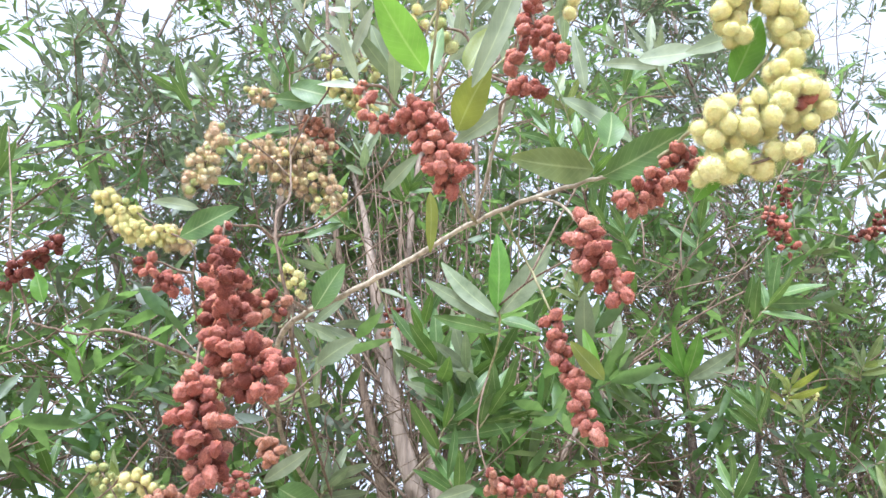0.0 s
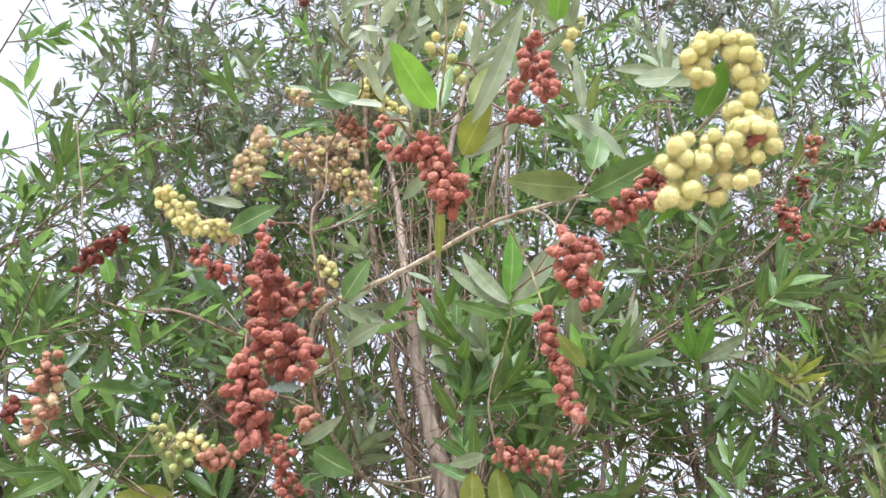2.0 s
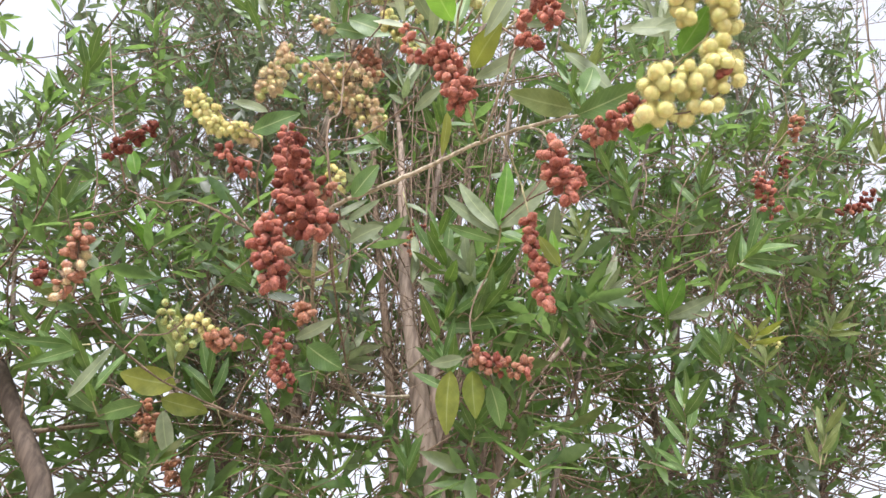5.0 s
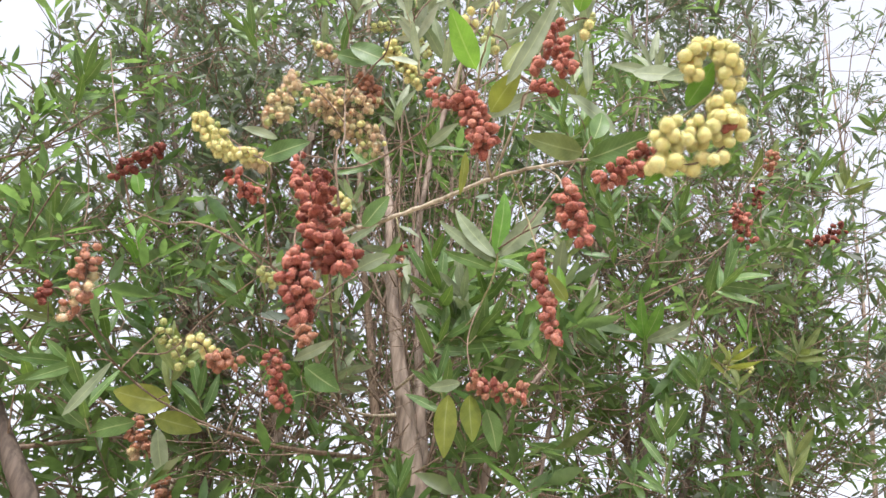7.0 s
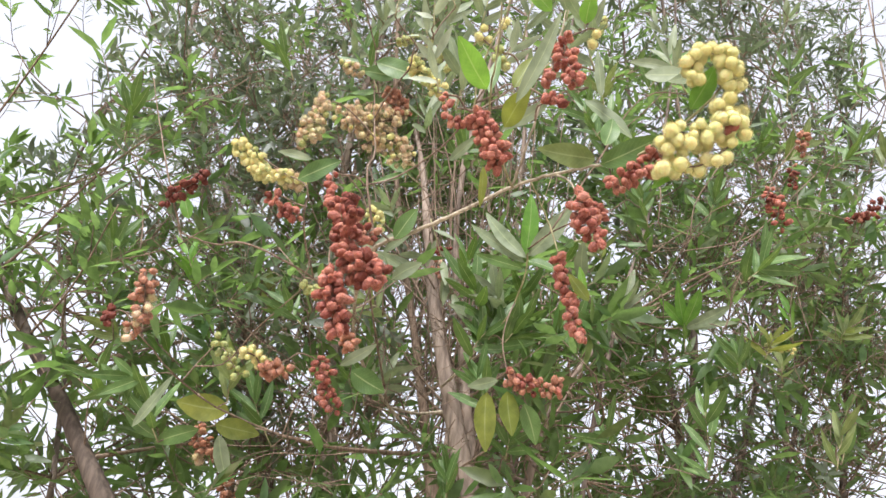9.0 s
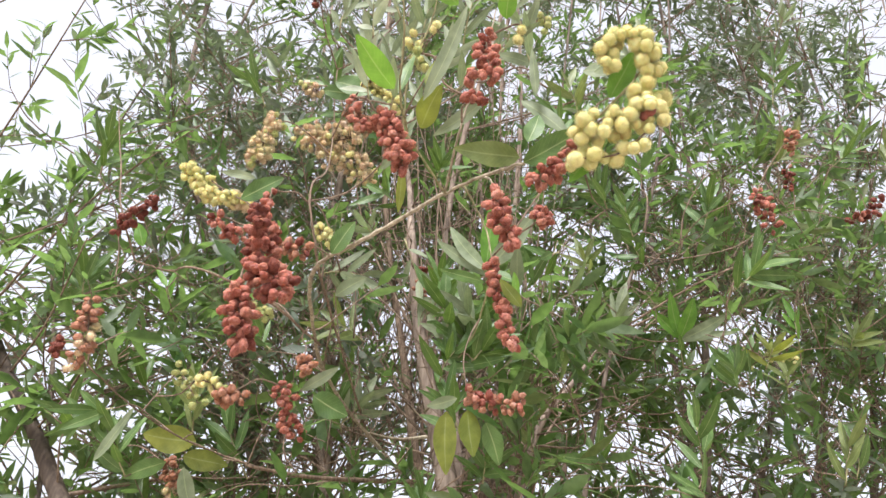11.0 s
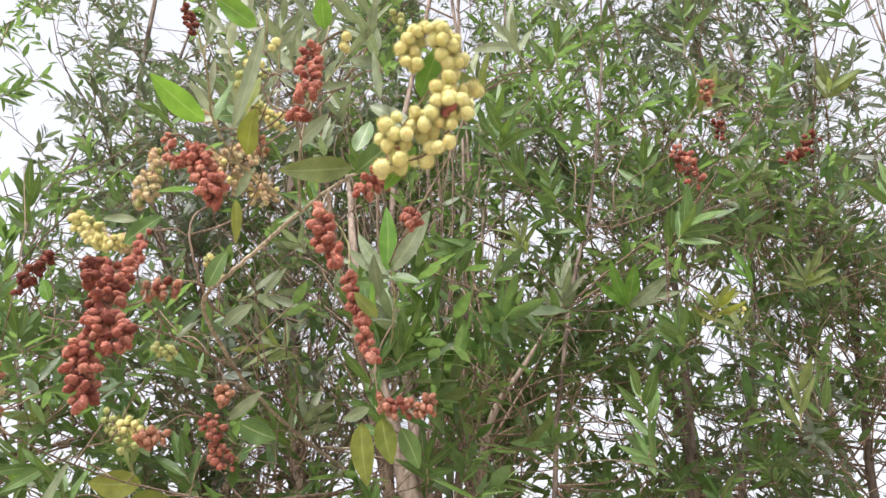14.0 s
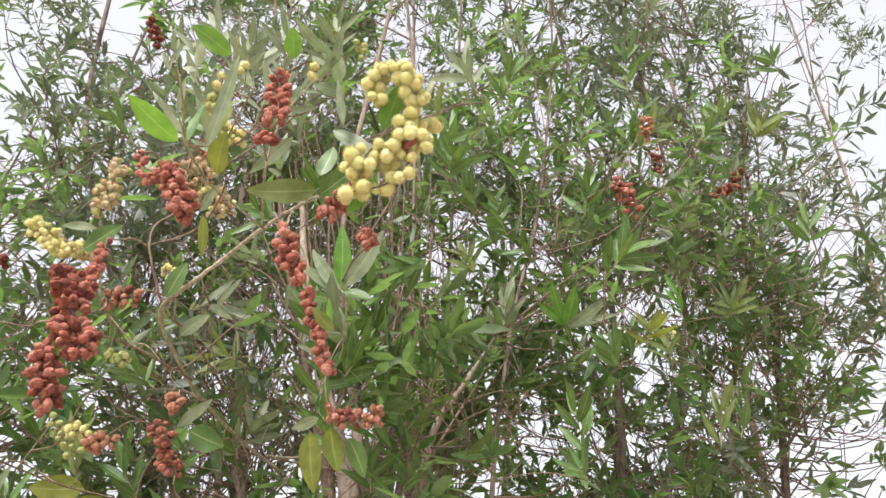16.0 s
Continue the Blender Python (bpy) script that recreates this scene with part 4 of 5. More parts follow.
# yellow and tan flower heads
cluster(main_tree, "yellow", [(0.118, 0.414, 2.016), (0.110, 0.424, 2.002)], 2, 0.004, 1.1)
cluster(main_tree, "yellow", [(-0.011, 0.478, 2.039), (-0.030, 0.470, 2.055), (0.006, 0.470, 2.070)], 6, 0.012, 1.05, "green")
cluster(main_tree, "yellow", [(0.246, 0.365, 1.866), (0.257, 0.375, 1.872)], 4, 0.006, 1.3, twig=False)
cluster(main_tree, "red", [(0.232, 0.350, 1.832), (0.236, 0.345, 1.829)], 2, 0.003, 0.9, twig=False)
cluster(main_tree, "yellow", [(0.200, 0.348, 1.894), (0.207, 0.338, 1.914), (0.232, 0.333, 1.914), (0.242, 0.344, 1.892)], 26, 0.011, 1.22, twig=False)
cluster(main_tree, "yellow", [(0.242, 0.344, 1.898), (0.238, 0.352, 1.867), (0.222, 0.352, 1.850)], 10, 0.009, 1.2, twig=False)
cluster(main_tree, "yellow", [(0.246, 0.350, 1.838), (0.213, 0.353, 1.828), (0.178, 0.358, 1.812)], 32, 0.016, 1.26, twig=False)
cluster(main_tree, "yellow", [(0.238, 0.353, 1.817), (0.213, 0.363, 1.797), (0.167, 0.365, 1.789)], 11, 0.009, 1.24, twig=False)
cluster(main_tree, "yellow", [(-0.148, 0.709, 2.213), (-0.121, 0.715, 2.187), (-0.092, 0.721, 2.161)], 41, 0.014, 1, "green")
cluster(main_tree, "tan", [(-0.291, 0.796, 2.277), (-0.263, 0.799, 2.265)], 13, 0.012, 1, "green")
cluster(main_tree, "green", [(-0.202, 0.817, 2.358), (-0.166, 0.814, 2.370)], 9, 0.008, 1)
cluster(main_tree, "tan", [(-0.282, 0.695, 2.102), (-0.288, 0.687, 2.053), (-0.292, 0.695, 2.021)], 55, 0.019, 0.92, "green")
cluster(main_tree, "tan", [(-0.272, 0.821, 2.176), (-0.230, 0.823, 2.167), (-0.191, 0.822, 2.173)], 95, 0.03, 0.92, "yellow")
cluster(main_tree, "rose", [(-0.201, 0.818, 2.230), (-0.167, 0.827, 2.194)], 36, 0.017, 0.95, "tan")
cluster(main_tree, "tan", [(-0.224, 0.832, 2.131), (-0.174, 0.833, 2.128), (-0.159, 0.840, 2.099)], 60, 0.026, 0.95, "yellow")
cluster(main_tree, "yellow", [(-0.398, 0.690, 1.998), (-0.371, 0.690, 1.977), (-0.348, 0.691, 1.951)], 52, 0.017, 1.05, "green")
cluster(main_tree, "yellow", [(-0.324, 0.682, 1.946), (-0.290, 0.684, 1.940)], 30, 0.012, 1, "tan")
cluster(main_tree, "yellow", [(-0.175, 0.702, 1.908), (-0.153, 0.708, 1.887)], 14, 0.01, 0.9, "green")
cluster(main_tree, "green", [(-0.268, 0.750, 1.798), (-0.243, 0.753, 1.786)], 11, 0.008, 0.9)
cluster(main_tree, "yellow", [(-0.363, 0.853, 1.716), (-0.333, 0.855, 1.709)], 16, 0.014, 1, "green")
cluster(main_tree, "green", [(-0.437, 0.916, 1.753), (-0.384, 0.900, 1.694)], 20, 0.016, 1)
cluster(main_tree, "green", [(0.657, 1.338, 2.002), (0.721, 1.339, 2.000)], 13, 0.01, 0.9, "yellow")
cluster(main_tree, "green", [(0.618, 1.414, 2.030), (0.653, 1.417, 2.015)], 10, 0.012, 1, "tan")
cluster(main_tree, "green", [(-0.005, 0.400, 1.961), (0.007, 0.405, 1.942)], 5, 0.006, 1)
cluster(main_tree, "green", [(0.142, 0.550, 2.187), (0.148, 0.556, 2.165)], 5, 0.006, 1)
cluster(main_tree, "green", [(-0.116, 0.608, 2.160), (-0.071, 0.593, 2.097)], 14, 0.01, 0.9, "yellow")
# large leaves near by
leaf(main_tree, (-0.011, 0.355, 1.867), (-0.044, 0.301, 1.883), 0.0261, LEAF_FRESH, 25, 0.06)
leaf(main_tree, (-0.011, 0.371, 1.874), (0.000, 0.376, 1.937), 0.0141, LEAF_DARK, 30, 0.06)
leaf(main_tree, (0.010, 0.409, 1.860), (0.034, 0.368, 1.882), 0.0257, LEAF_OLIVE, 0, 0.06)
leaf(main_tree, (0.016, 0.377, 1.889), (0.036, 0.368, 1.927), 0.0200, LEAF_OLIVE, 20, 0.06)
leaf(main_tree, (0.019, 0.356, 1.851), (0.059, 0.312, 1.942), 0.0167, LEAF_GREY, 10, 0.06)
leaf(main_tree, (0.121, 0.436, 1.840), (0.182, 0.400, 1.853), 0.0274, LEAF_DARK, -10, 0.1)
leaf(main_tree, (0.116, 0.442, 1.847), (0.052, 0.402, 1.832), 0.0286, LEAF_DULL, 10, 0.1)
leaf(main_tree, (0.206, 0.371, 1.870), (0.227, 0.349, 1.917), 0.0230, LEAF_FRESH, 0, 0.06)
leaf(main_tree, (0.197, 0.384, 1.820), (0.165, 0.384, 1.778), 0.0189, LEAF_FRESH, 15, 0.06)
leaf(main_tree, (0.235, 0.378, 1.928), (0.193, 0.405, 1.941), 0.0183, LEAF_GREY, 10, 0.06)
leaf(main_tree, (-0.282, 0.647, 1.922), (-0.219, 0.631, 1.946), 0.0296, LEAF_DARK, 0, 0.06)
leaf(main_tree, (-0.268, 0.648, 1.958), (-0.318, 0.638, 1.960), 0.0142, LEAF_GREY, 0, 0.06)
leaf(main_tree, (0.070, 0.809, 1.912), (0.069, 0.784, 2.015), 0.0288, LEAF_FRESH, 0, 0.06)
leaf(main_tree, (0.070, 0.810, 1.911), (0.142, 0.788, 2.000), 0.0323, LEAF_GREY, 0, 0.06)
leaf(main_tree, (0.070, 0.816, 1.907), (-0.005, 0.877, 2.032), 0.0243, LEAF_GREY, 20, 0.06)
leaf(main_tree, (0.067, 0.828, 1.901), (-0.030, 0.901, 2.021), 0.0208, LEAF_GREY, 30, 0.06)
leaf(main_tree, (0.066, 0.830, 1.892), (-0.016, 0.869, 1.941), 0.0184, LEAF_DARK, 30, 0.06)
leaf(main_tree, (0.073, 0.812, 1.902), (0.120, 0.801, 1.884), 0.0211, LEAF_DARK, 30, 0.06)
leaf(main_tree, (0.118, 0.557, 1.747), (0.119, 0.526, 1.787), 0.0169, LEAF_GREY, 20, 0.06)
leaf(main_tree, (0.123, 0.525, 1.708), (0.101, 0.517, 1.739), 0.0149, LEAF_OLIVE, 0, 0.06)
leaf(main_tree, (0.123, 0.524, 1.712), (0.112, 0.534, 1.757), 0.0113, LEAF_FRESH, 40, 0.06)
leaf(main_tree, (-0.055, 0.522, 1.888), (-0.021, 0.496, 1.907), 0.0135, LEAF_GREY, 0, 0.06)
leaf(main_tree, (-0.011, 0.435, 1.822), (-0.007, 0.446, 1.776), 0.0119, LEAF_OLIVE, 30, 0.06)
leaf(main_tree, (0.193, 0.505, 2.036), (0.242, 0.469, 2.014), 0.0256, LEAF_GREY, 0, 0.06)
leaf(main_tree, (0.116, 0.516, 1.995), (0.176, 0.510, 1.936), 0.0240, LEAF_GREY, 10, 0.06)
leaf(main_tree, (0.132, 0.498, 1.985), (0.127, 0.480, 2.053), 0.0128, LEAF_GREY, 30, 0.06)
leaf(main_tree, (-0.122, 0.603, 1.811), (-0.093, 0.592, 1.853), 0.0242, LEAF_DARK, 0, 0.06)
leaf(main_tree, (-0.125, 0.671, 1.783), (-0.086, 0.665, 1.810), 0.0209, LEAF_GREY, 0, 0.06)
leaf(main_tree, (0.037, 0.826, 1.701), (-0.009, 0.839, 1.692), 0.0181, LEAF_GREY, 0, 0.06)
leaf(main_tree, (0.023, 0.840, 1.685), (0.026, 0.852, 1.598), 0.0341, LEAF_OLIVE, 0, 0.06)
leaf(main_tree, (0.053, 0.839, 1.689), (0.065, 0.845, 1.624), 0.0326, LEAF_OLIVE, 10, 0.06)
leaf(main_tree, (0.079, 0.843, 1.673), (0.102, 0.857, 1.617), 0.0294, LEAF_DARK, 0, 0.06)
leaf(main_tree, (-0.228, 0.786, 2.273), (-0.143, 0.773, 2.245), 0.0419, LEAF_DARK, 0, 0.06)
leaf(main_tree, (-0.190, 0.800, 2.259), (-0.258, 0.799, 2.265), 0.0304, LEAF_DARK, 10, 0.06)
leaf(main_tree, (-0.482, 0.774, 1.908), (-0.502, 0.765, 1.945), 0.0207, LEAF_FRESH, 0, 0.06)
leaf(main_tree, (-0.483, 1.049, 1.632), (-0.560, 1.058, 1.598), 0.0320, LEAF_DARK, 0, 0.06)
leaf(main_tree, (-0.453, 1.046, 1.645), (-0.373, 1.050, 1.629), 0.0379, LEAF_OLIVE, 0, 0.06)
leaf(main_tree, (-0.434, 1.041, 1.666), (-0.524, 1.019, 1.671), 0.0492, LEAF_OLIVE, 0, 0.06)
leaf(main_tree, (-0.559, 0.953, 1.604), (-0.507, 0.931, 1.691), 0.0211, LEAF_GREY, 20, 0.06)
leaf(main_tree, (-0.427, 1.002, 1.614), (-0.400, 1.020, 1.541), 0.0270, LEAF_GREY, 20, 0.06)
leaf(main_tree, (-0.224, 0.922, 1.730), (-0.169, 0.911, 1.773), 0.0198, LEAF_GREY, 0, 0.06)
leaf(main_tree, (-0.205, 0.923, 1.724), (-0.146, 0.930, 1.697), 0.0411, LEAF_DARK, 0, 0.06)
leaf(main_tree, (0.066, 0.499, 1.977), (0.009, 0.511, 1.932), 0.0179, LEAF_GREY, 10, 0.06)
leaf(main_tree, (0.125, 0.426, 1.857), (0.136, 0.435, 1.905), 0.0217, LEAF_DARK, 10, 0.06)
# silvery leaves and pale stems at the top of the front branch
sprig(main_tree, (-0.054, 0.522, 1.969), (-0.054, 0.484, 2.040), 8, 0.055, LEAF_GREY, 0.8)
sprig(main_tree, (-0.171, 0.597, 2.204), (-0.154, 0.586, 2.249), 7, 0.055, LEAF_GREY, 0.9)
sprig(main_tree, (0.029, 0.513, 2.005), (0.090, 0.497, 2.068), 7, 0.055, LEAF_GREY, 0.9)
leaf(main_tree, (0.050, 0.321, 1.950), (0.013, 0.295, 1.969), 0.0226, LEAF_FRESH, 10, 0.06)
leaf(main_tree, (0.097, 0.390, 2.004), (0.099, 0.363, 2.028), 0.0213, LEAF_FRESH, 0, 0.06)
branch(main_tree, "branch", [(-0.031, 0.511, 1.932), (-0.024, 0.473, 1.998), (0.005, 0.435, 2.069), (0.013, 0.410, 2.129)], 0.0013, 0.0009, TWIG_PALE)
sprig(main_tree, (-0.102, 0.550, 2.146), (-0.104, 0.530, 2.191), 6, 0.050, LEAF_PALE, 1.0)
sprig(main_tree, (-0.077, 0.500, 1.977), (-0.085, 0.480, 2.022), 6, 0.050, LEAF_PALE, 1.0)
sprig(main_tree, (-0.078, 0.600, 2.236), (-0.100, 0.580, 2.281), 6, 0.050, LEAF_PALE, 1.0)
sprig(main_tree, (-0.007, 0.560, 2.057), (0.015, 0.540, 2.102), 6, 0.050, LEAF_PALE, 1.0)
sprig(main_tree, (-0.089, 0.600, 2.124), (-0.119, 0.580, 2.169), 6, 0.050, LEAF_PALE, 1.0)
# leafy twig ends
sprig(main_tree, (0.504, 1.421, 2.002), (0.493, 1.386, 2.059), 4, 0.06, LEAF_DARK, 0.9)
leaf(main_tree, (0.487, 1.367, 2.050), (0.463, 1.305, 2.136), 0.0264, LEAF_FRESH, 10, 0.06)
leaf(main_tree, (0.490, 1.368, 2.048), (0.512, 1.308, 2.123), 0.0343, LEAF_FRESH, 0, 0.06)
leaf(main_tree, (0.491, 1.368, 2.048), (0.588, 1.316, 2.091), 0.0290, LEAF_GREY, 0, 0.06)
leaf(main_tree, (0.485, 1.368, 2.050), (0.426, 1.343, 2.106), 0.0239, LEAF_FRESH, 20, 0.06)
leaf(main_tree, (0.494, 1.369, 2.045), (0.617, 1.354, 2.065), 0.0186, LEAF_GREY, 10, 0.06)
sprig(main_tree, (0.801, 1.502, 2.089), (0.794, 1.485, 2.158), 6, 0.07, LEAF_FRESH, 0.6)
sprig(main_tree, (0.862, 1.475, 1.784), (0.867, 1.457, 1.859), 7, 0.075, LEAF_DARK, 0.6)
sprig(main_tree, (-0.032, 1.118, 1.562), (-0.034, 1.107, 1.607), 7, 0.075, LEAF_DARK, 0.6)
sprig(main_tree, (0.469, 1.197, 1.660), (0.458, 1.192, 1.679), 6, 0.07, LEAF_DARK, 0.9)
sprig(main_tree, (0.635, 1.382, 1.952), (0.627, 1.372, 1.989), 9, 0.09, LEAF_DARK, 1.1)
sprig(main_tree, (-0.630, 1.226, 1.955), (-0.665, 1.204, 2.046), 9, 0.08, LEAF_FRESH, 0.8)
sprig(main_tree, (-0.732, 1.025, 1.934), (-0.738, 1.015, 1.976), 10, 0.075, LEAF_DARK, 1)
sprig(main_tree, (-0.811, 1.053, 2.237), (-0.811, 1.031, 2.325), 10, 0.085, LEAF_DARK, 0.9)
sprig(main_tree, (-0.241, 0.931, 2.313), (-0.282, 0.905, 2.417), 8, 0.085, LEAF_DARK, 0.9)
sprig(main_tree, (-0.117, 0.816, 2.360), (-0.104, 0.801, 2.421), 8, 0.075, LEAF_GREY, 0.9)
sprig(main_tree, (0.328, 0.748, 2.220), (0.294, 0.731, 2.288), 8, 0.075, LEAF_GREY, 0.9)
sprig(main_tree, (0.669, 1.090, 2.504), (0.680, 1.064, 2.604), 10, 0.075, LEAF_DARK, 0.9)
sprig(main_tree, (0.361, 1.167, 2.194), (0.343, 1.148, 2.268), 8, 0.07, LEAF_DARK, 0.9)
sprig(main_tree, (-0.336, 1.048, 1.845), (-0.374, 1.039, 1.881), 9, 0.07, LEAF_DARK, 0.9)
sprig(main_tree, (-0.568, 0.981, 1.700), (-0.620, 0.985, 1.684), 9, 0.075, LEAF_DARK, 0.9)
sprig(main_tree, (-0.213, 1.174, 1.753), (-0.178, 1.162, 1.800), 8, 0.08, LEAF_GREY, 0.9)
sprig(main_tree, (0.069, 1.049, 1.840), (0.020, 1.035, 1.895), 10, 0.085, LEAF_GREY, 0.9)
sprig(main_tree, (-0.118, 1.082, 2.121), (-0.060, 1.120, 1.968), 9, 0.075, LEAF_GREY, 0.9)
sprig(main_tree, (-0.232, 0.920, 1.945), (-0.154, 0.919, 1.946), 8, 0.075, LEAF_GREY, 0.9)
sprig(main_tree, (-0.456, 1.011, 2.407), (-0.511, 0.990, 2.491), 9, 0.08, LEAF_DARK, 0.9)
sprig(main_tree, (0.300, 1.108, 2.224), (0.270, 1.095, 2.277), 12, 0.075, LEAF_DARK, 1)
sprig(main_tree, (0.199, 1.086, 2.103), (0.140, 1.090, 2.087), 12, 0.075, LEAF_DARK, 1)
sprig(main_tree, (0.755, 1.284, 1.723), (0.769, 1.267, 1.793), 7, 0.075, LEAF_DULL, 0.6)
sprig(main_tree, (0.049, 0.953, 1.811), (0.081, 0.945, 1.845), 9, 0.07, LEAF_DARK, 0.9)
sprig(main_tree, (-0.796, 1.100, 1.930), (-0.783, 1.070, 1.994), 6, 0.088, LEAF_DARK, 1.0)
sprig(main_tree, (-0.700, 1.150, 1.800), (-0.725, 1.120, 1.823), 7, 0.072, LEAF_DULL, 0.9)
sprig(main_tree, (-0.629, 1.200, 1.795), (-0.654, 1.170, 1.848), 7, 0.070, LEAF_DARK, 0.8)
sprig(main_tree, (-0.693, 1.100, 1.673), (-0.715, 1.070, 1.748), 9, 0.074, LEAF_DARK, 1.0)
sprig(main_tree, (-0.599, 1.400, 2.018), (-0.636, 1.370, 2.075), 7, 0.073, LEAF_GREY, 1.1)
sprig(main_tree, (-0.440, 1.300, 1.941), (-0.490, 1.270, 2.007), 7, 0.089, LEAF_DULL, 0.8)
sprig(main_tree, (-0.715, 1.500, 2.177), (-0.669, 1.470, 2.230), 7, 0.074, LEAF_DARK, 1.1)
sprig(main_tree, (-0.770, 1.500, 2.618), (-0.800, 1.470, 2.696), 9, 0.077, LEAF_DARK, 0.8)
sprig(main_tree, (-0.900, 1.200, 2.311), (-0.933, 1.170, 2.340), 6, 0.077, LEAF_DARK, 1.0)
sprig(main_tree, (-0.426, 1.000, 1.670), (-0.417, 0.970, 1.726), 8, 0.071, LEAF_DULL, 0.8)
sprig(main_tree, (-0.549, 1.050, 1.601), (-0.568, 1.020, 1.663), 7, 0.081, LEAF_DARK, 1.0)
sprig(main_tree, (-0.386, 1.200, 1.641), (-0.430, 1.170, 1.720), 6, 0.091, LEAF_DARK, 0.8)
sprig(main_tree, (-0.216, 1.200, 1.741), (-0.226, 1.170, 1.794), 9, 0.078, LEAF_DARK, 0.9)
sprig(main_tree, (-0.175, 1.100, 1.894), (-0.224, 1.070, 1.916), 7, 0.084, LEAF_DULL, 1.1)
sprig(main_tree, (0.064, 1.000, 1.886), (0.026, 0.970, 1.921), 9, 0.078, LEAF_GREY, 0.8)
sprig(main_tree, (0.023, 1.050, 1.835), (0.026, 1.020, 1.902), 6, 0.083, LEAF_DARK, 1.0)
sprig(main_tree, (0.213, 1.200, 1.896), (0.199, 1.170, 1.934), 9, 0.091, LEAF_DARK, 0.7)
sprig(main_tree, (0.157, 1.200, 1.728), (0.141, 1.170, 1.784), 7, 0.077, LEAF_DULL, 1.1)
sprig(main_tree, (0.070, 1.100, 1.642), (0.074, 1.070, 1.680), 8, 0.077, LEAF_DARK, 1.0)
sprig(main_tree, (0.337, 1.400, 2.044), (0.349, 1.370, 2.108), 8, 0.092, LEAF_GREY, 0.8)
sprig(main_tree, (0.431, 1.400, 2.241), (0.385, 1.370, 2.320), 9, 0.071, LEAF_DARK, 1.0)
sprig(main_tree, (0.283, 1.300, 2.166), (0.267, 1.270, 2.201), 9, 0.073, LEAF_DULL, 1.1)
sprig(main_tree, (0.577, 1.400, 2.363), (0.591, 1.370, 2.432), 8, 0.088, LEAF_DARK, 0.8)
sprig(main_tree, (0.753, 1.500, 2.620), (0.777, 1.470, 2.697), 9, 0.072, LEAF_DARK, 0.9)
sprig(main_tree, (0.865, 1.400, 2.310), (0.830, 1.370, 2.380), 8, 0.073, LEAF_GREY, 1.1)
sprig(main_tree, (1.117, 1.500, 2.642), (1.129, 1.470, 2.672), 9, 0.091, LEAF_DULL, 1.0)
sprig(main_tree, (0.587, 1.300, 1.911), (0.569, 1.270, 1.947), 9, 0.079, LEAF_DARK, 0.8)
sprig(main_tree, (0.472, 1.200, 1.707), (0.459, 1.170, 1.787), 7, 0.084, LEAF_DARK, 0.9)
sprig(main_tree, (0.299, 1.300, 1.726), (0.283, 1.270, 1.752), 8, 0.081, LEAF_DARK, 0.9)
sprig(main_tree, (0.919, 1.500, 2.095), (0.920, 1.470, 2.119), 8, 0.085, LEAF_DULL, 1.0)
sprig(main_tree, (0.935, 1.600, 3.257), (0.961, 1.570, 3.299), 8, 0.088, LEAF_GREY, 0.8)
sprig(main_tree, (0.373, 1.200, 2.610), (0.421, 1.170, 2.673), 8, 0.084, LEAF_DARK, 0.9)
sprig(main_tree, (0.480, 1.300, 2.859), (0.432, 1.270, 2.912), 8, 0.077, LEAF_GREY, 0.8)
sprig(main_tree, (0.232, 1.000, 2.382), (0.211, 0.970, 2.432), 8, 0.078, LEAF_DULL, 1.0)
sprig(main_tree, (-0.331, 1.200, 2.709), (-0.307, 1.170, 2.779), 8, 0.090, LEAF_GREY, 0.8)
sprig(main_tree, (-0.427, 1.300, 2.709), (-0.391, 1.270, 2.756), 8, 0.091, LEAF_GREY, 0.9)
sprig(main_tree, (-0.672, 1.500, 2.952), (-0.669, 1.470, 2.982), 8, 0.091, LEAF_GREY, 0.9)
sprig(main_tree, (0.030, 0.550, 2.120), (0.041, 0.520, 2.180), 7, 0.060, LEAF_GREY, 0.9)
sprig(main_tree, (0.090, 0.600, 2.180), (0.103, 0.570, 2.240), 7, 0.060, LEAF_GREY, 0.9)
sprig(main_tree, (-0.040, 0.580, 2.140), (-0.026, 0.550, 2.200), 7, 0.060, LEAF_GREY, 0.9)
sprig(main_tree, (0.130, 0.520, 2.050), (0.110, 0.490, 2.110), 7, 0.060, LEAF_GREY, 0.9)
sprig(main_tree, (0.004, 1.000, 1.868), (-0.013, 0.970, 1.918), 8, 0.085, LEAF_DARK, 1.0)
sprig(main_tree, (-0.010, 1.000, 1.787), (0.018, 0.970, 1.837), 8, 0.085, LEAF_DARK, 1.0)
sprig(main_tree, (0.031, 1.000, 1.697), (0.008, 0.970, 1.747), 8, 0.085, LEAF_DARK, 1.0)
sprig(main_tree, (-0.037, 1.050, 1.959), (-0.025, 1.020, 2.009), 8, 0.085, LEAF_DARK, 1.0)
sprig(main_tree, (0.050, 1.050, 1.819), (0.025, 1.020, 1.869), 8, 0.085, LEAF_DARK, 1.0)
sprig(main_tree, (0.096, 1.100, 1.921), (0.081, 1.070, 1.971), 8, 0.085, LEAF_DARK, 1.0)
sprig(main_tree, (0.029, 1.000, 1.793), (0.059, 0.970, 1.843), 8, 0.085, LEAF_DARK, 1.0)
sprig(main_tree, (-0.157, 1.150, 2.387), (-0.160, 1.120, 2.430), 8, 0.073, LEAF_GREY, 1.0)
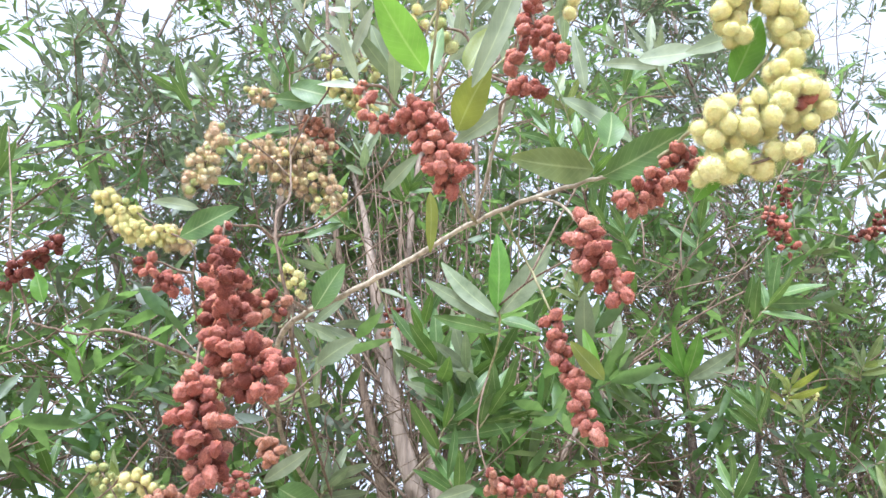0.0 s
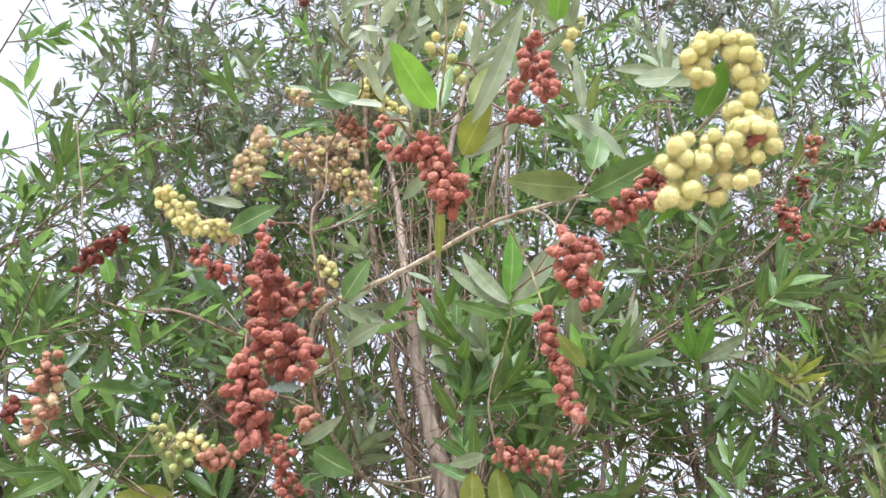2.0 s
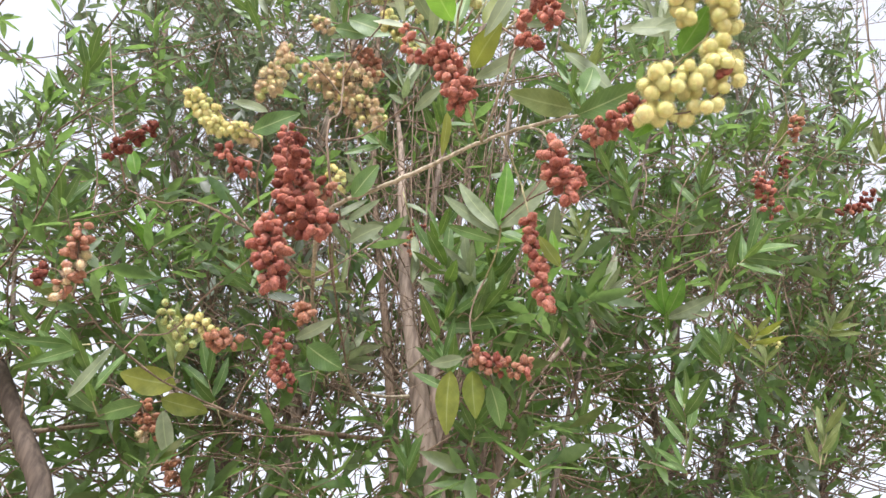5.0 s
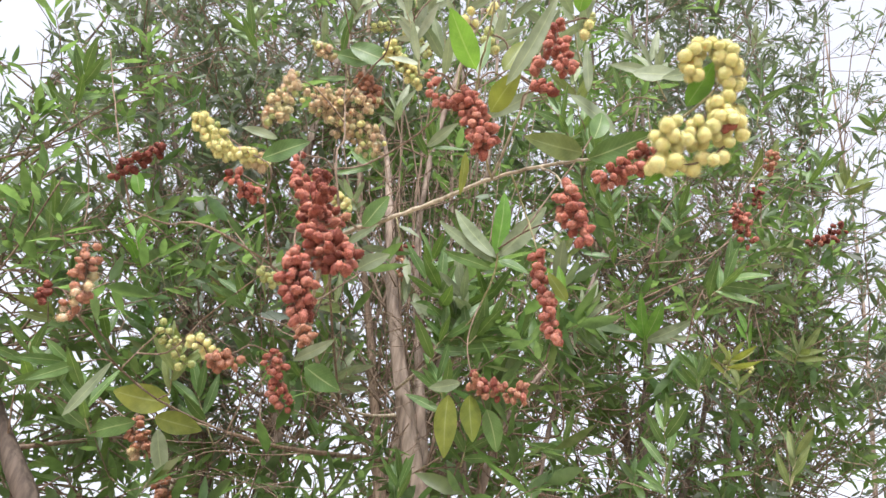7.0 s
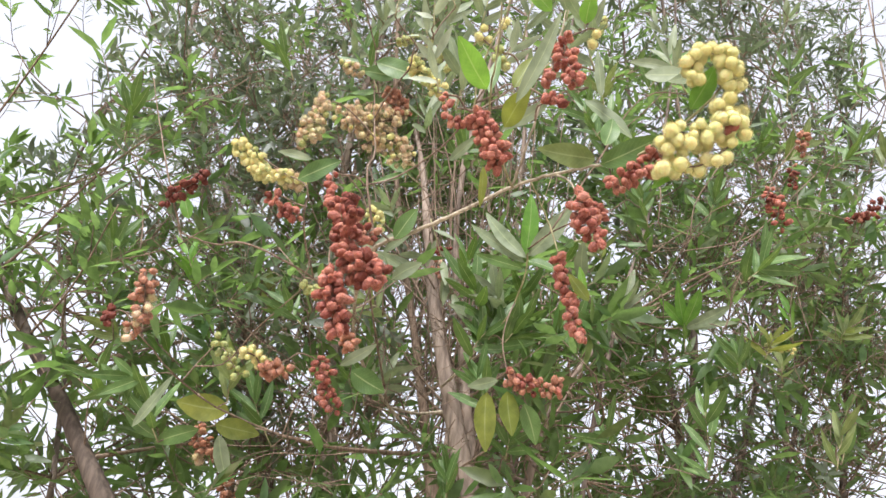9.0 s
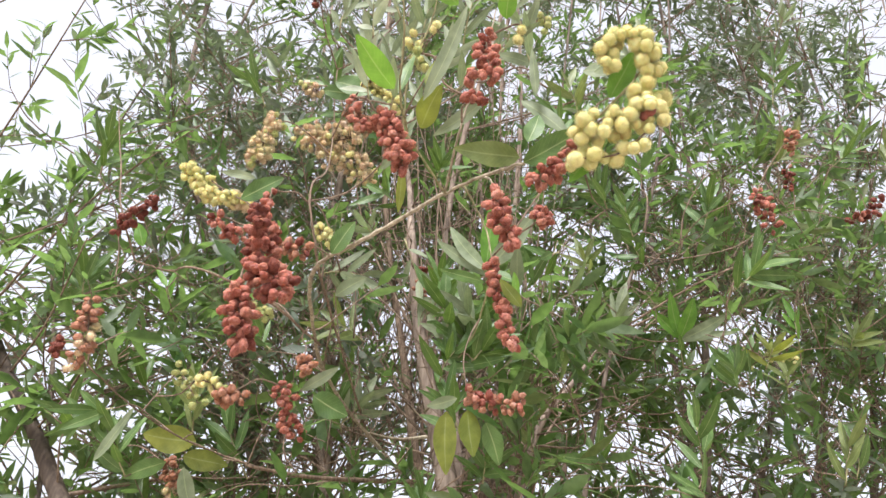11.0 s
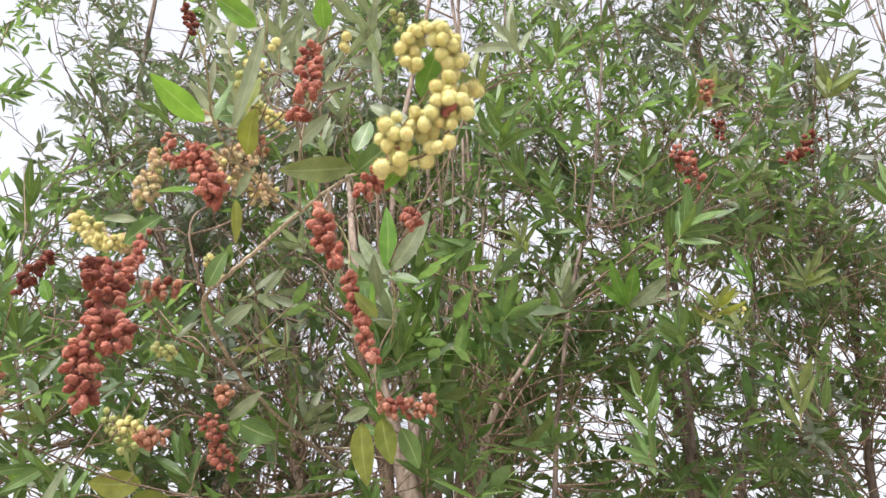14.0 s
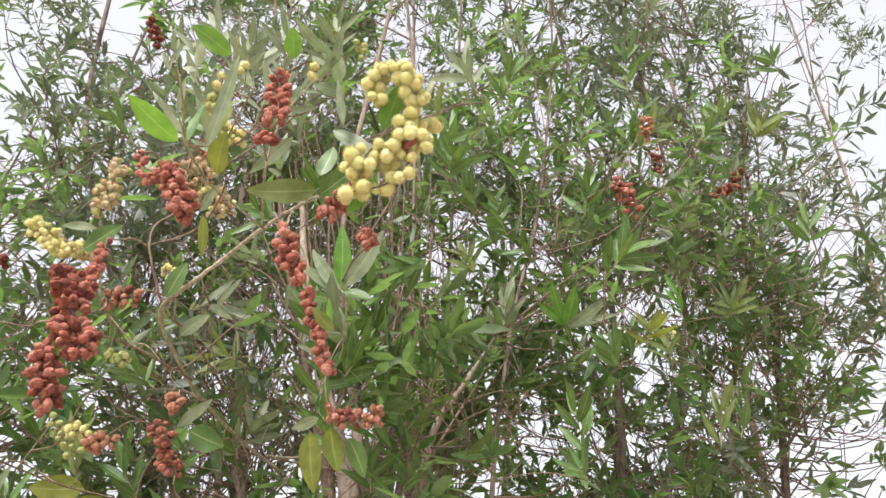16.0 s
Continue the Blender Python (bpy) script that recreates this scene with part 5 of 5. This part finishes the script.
sprig(main_tree, (-0.160, 1.200, 2.279), (-0.209, 1.170, 2.307), 8, 0.083, LEAF_DARK, 1.0)
sprig(main_tree, (-0.135, 1.200, 2.518), (-0.139, 1.170, 2.571), 7, 0.081, LEAF_GREY, 1.0)
sprig(main_tree, (-0.077, 1.150, 2.320), (-0.061, 1.120, 2.338), 9, 0.077, LEAF_DARK, 1.0)
sprig(main_tree, (-0.207, 1.200, 2.179), (-0.223, 1.170, 2.200), 7, 0.071, LEAF_GREY, 1.0)
sprig(main_tree, (0.243, 1.000, 2.242), (0.262, 0.970, 2.269), 9, 0.086, LEAF_DARK, 1.0)
sprig(main_tree, (0.224, 1.000, 2.300), (0.183, 0.970, 2.356), 7, 0.072, LEAF_DARK, 1.0)
sprig(main_tree, (0.212, 1.100, 2.341), (0.260, 1.070, 2.398), 6, 0.083, LEAF_DARK, 1.0)
sprig(main_tree, (0.585, 1.250, 2.136), (0.632, 1.220, 2.172), 7, 0.090, LEAF_DARK, 1.0)
sprig(main_tree, (0.691, 1.200, 2.420), (0.729, 1.170, 2.458), 6, 0.078, LEAF_DULL, 1.0)
sprig(main_tree, (0.964, 1.350, 2.571), (0.956, 1.320, 2.611), 9, 0.082, LEAF_DARK, 1.0)
sprig(main_tree, (1.061, 1.300, 2.173), (1.065, 1.270, 2.215), 6, 0.089, LEAF_DARK, 1.0)
sprig(main_tree, (0.566, 1.200, 2.089), (0.614, 1.170, 2.132), 8, 0.089, LEAF_DARK, 1.0)
sprig(main_tree, (0.868, 1.300, 2.490), (0.904, 1.270, 2.519), 8, 0.072, LEAF_DARK, 1.0)
sprig(main_tree, (1.194, 1.400, 2.796), (1.168, 1.370, 2.824), 7, 0.071, LEAF_DARK, 1.0)
sprig(main_tree, (0.660, 1.345, 1.975), (0.672, 1.320, 2.015), 8, 0.075, LEAF_OLIVE, 1.1)
sprig(main_tree, (0.735, 1.440, 1.960), (0.728, 1.415, 1.990), 6, 0.070, LEAF_DULL, 1.1)
undergrowth(main_tree, 70)
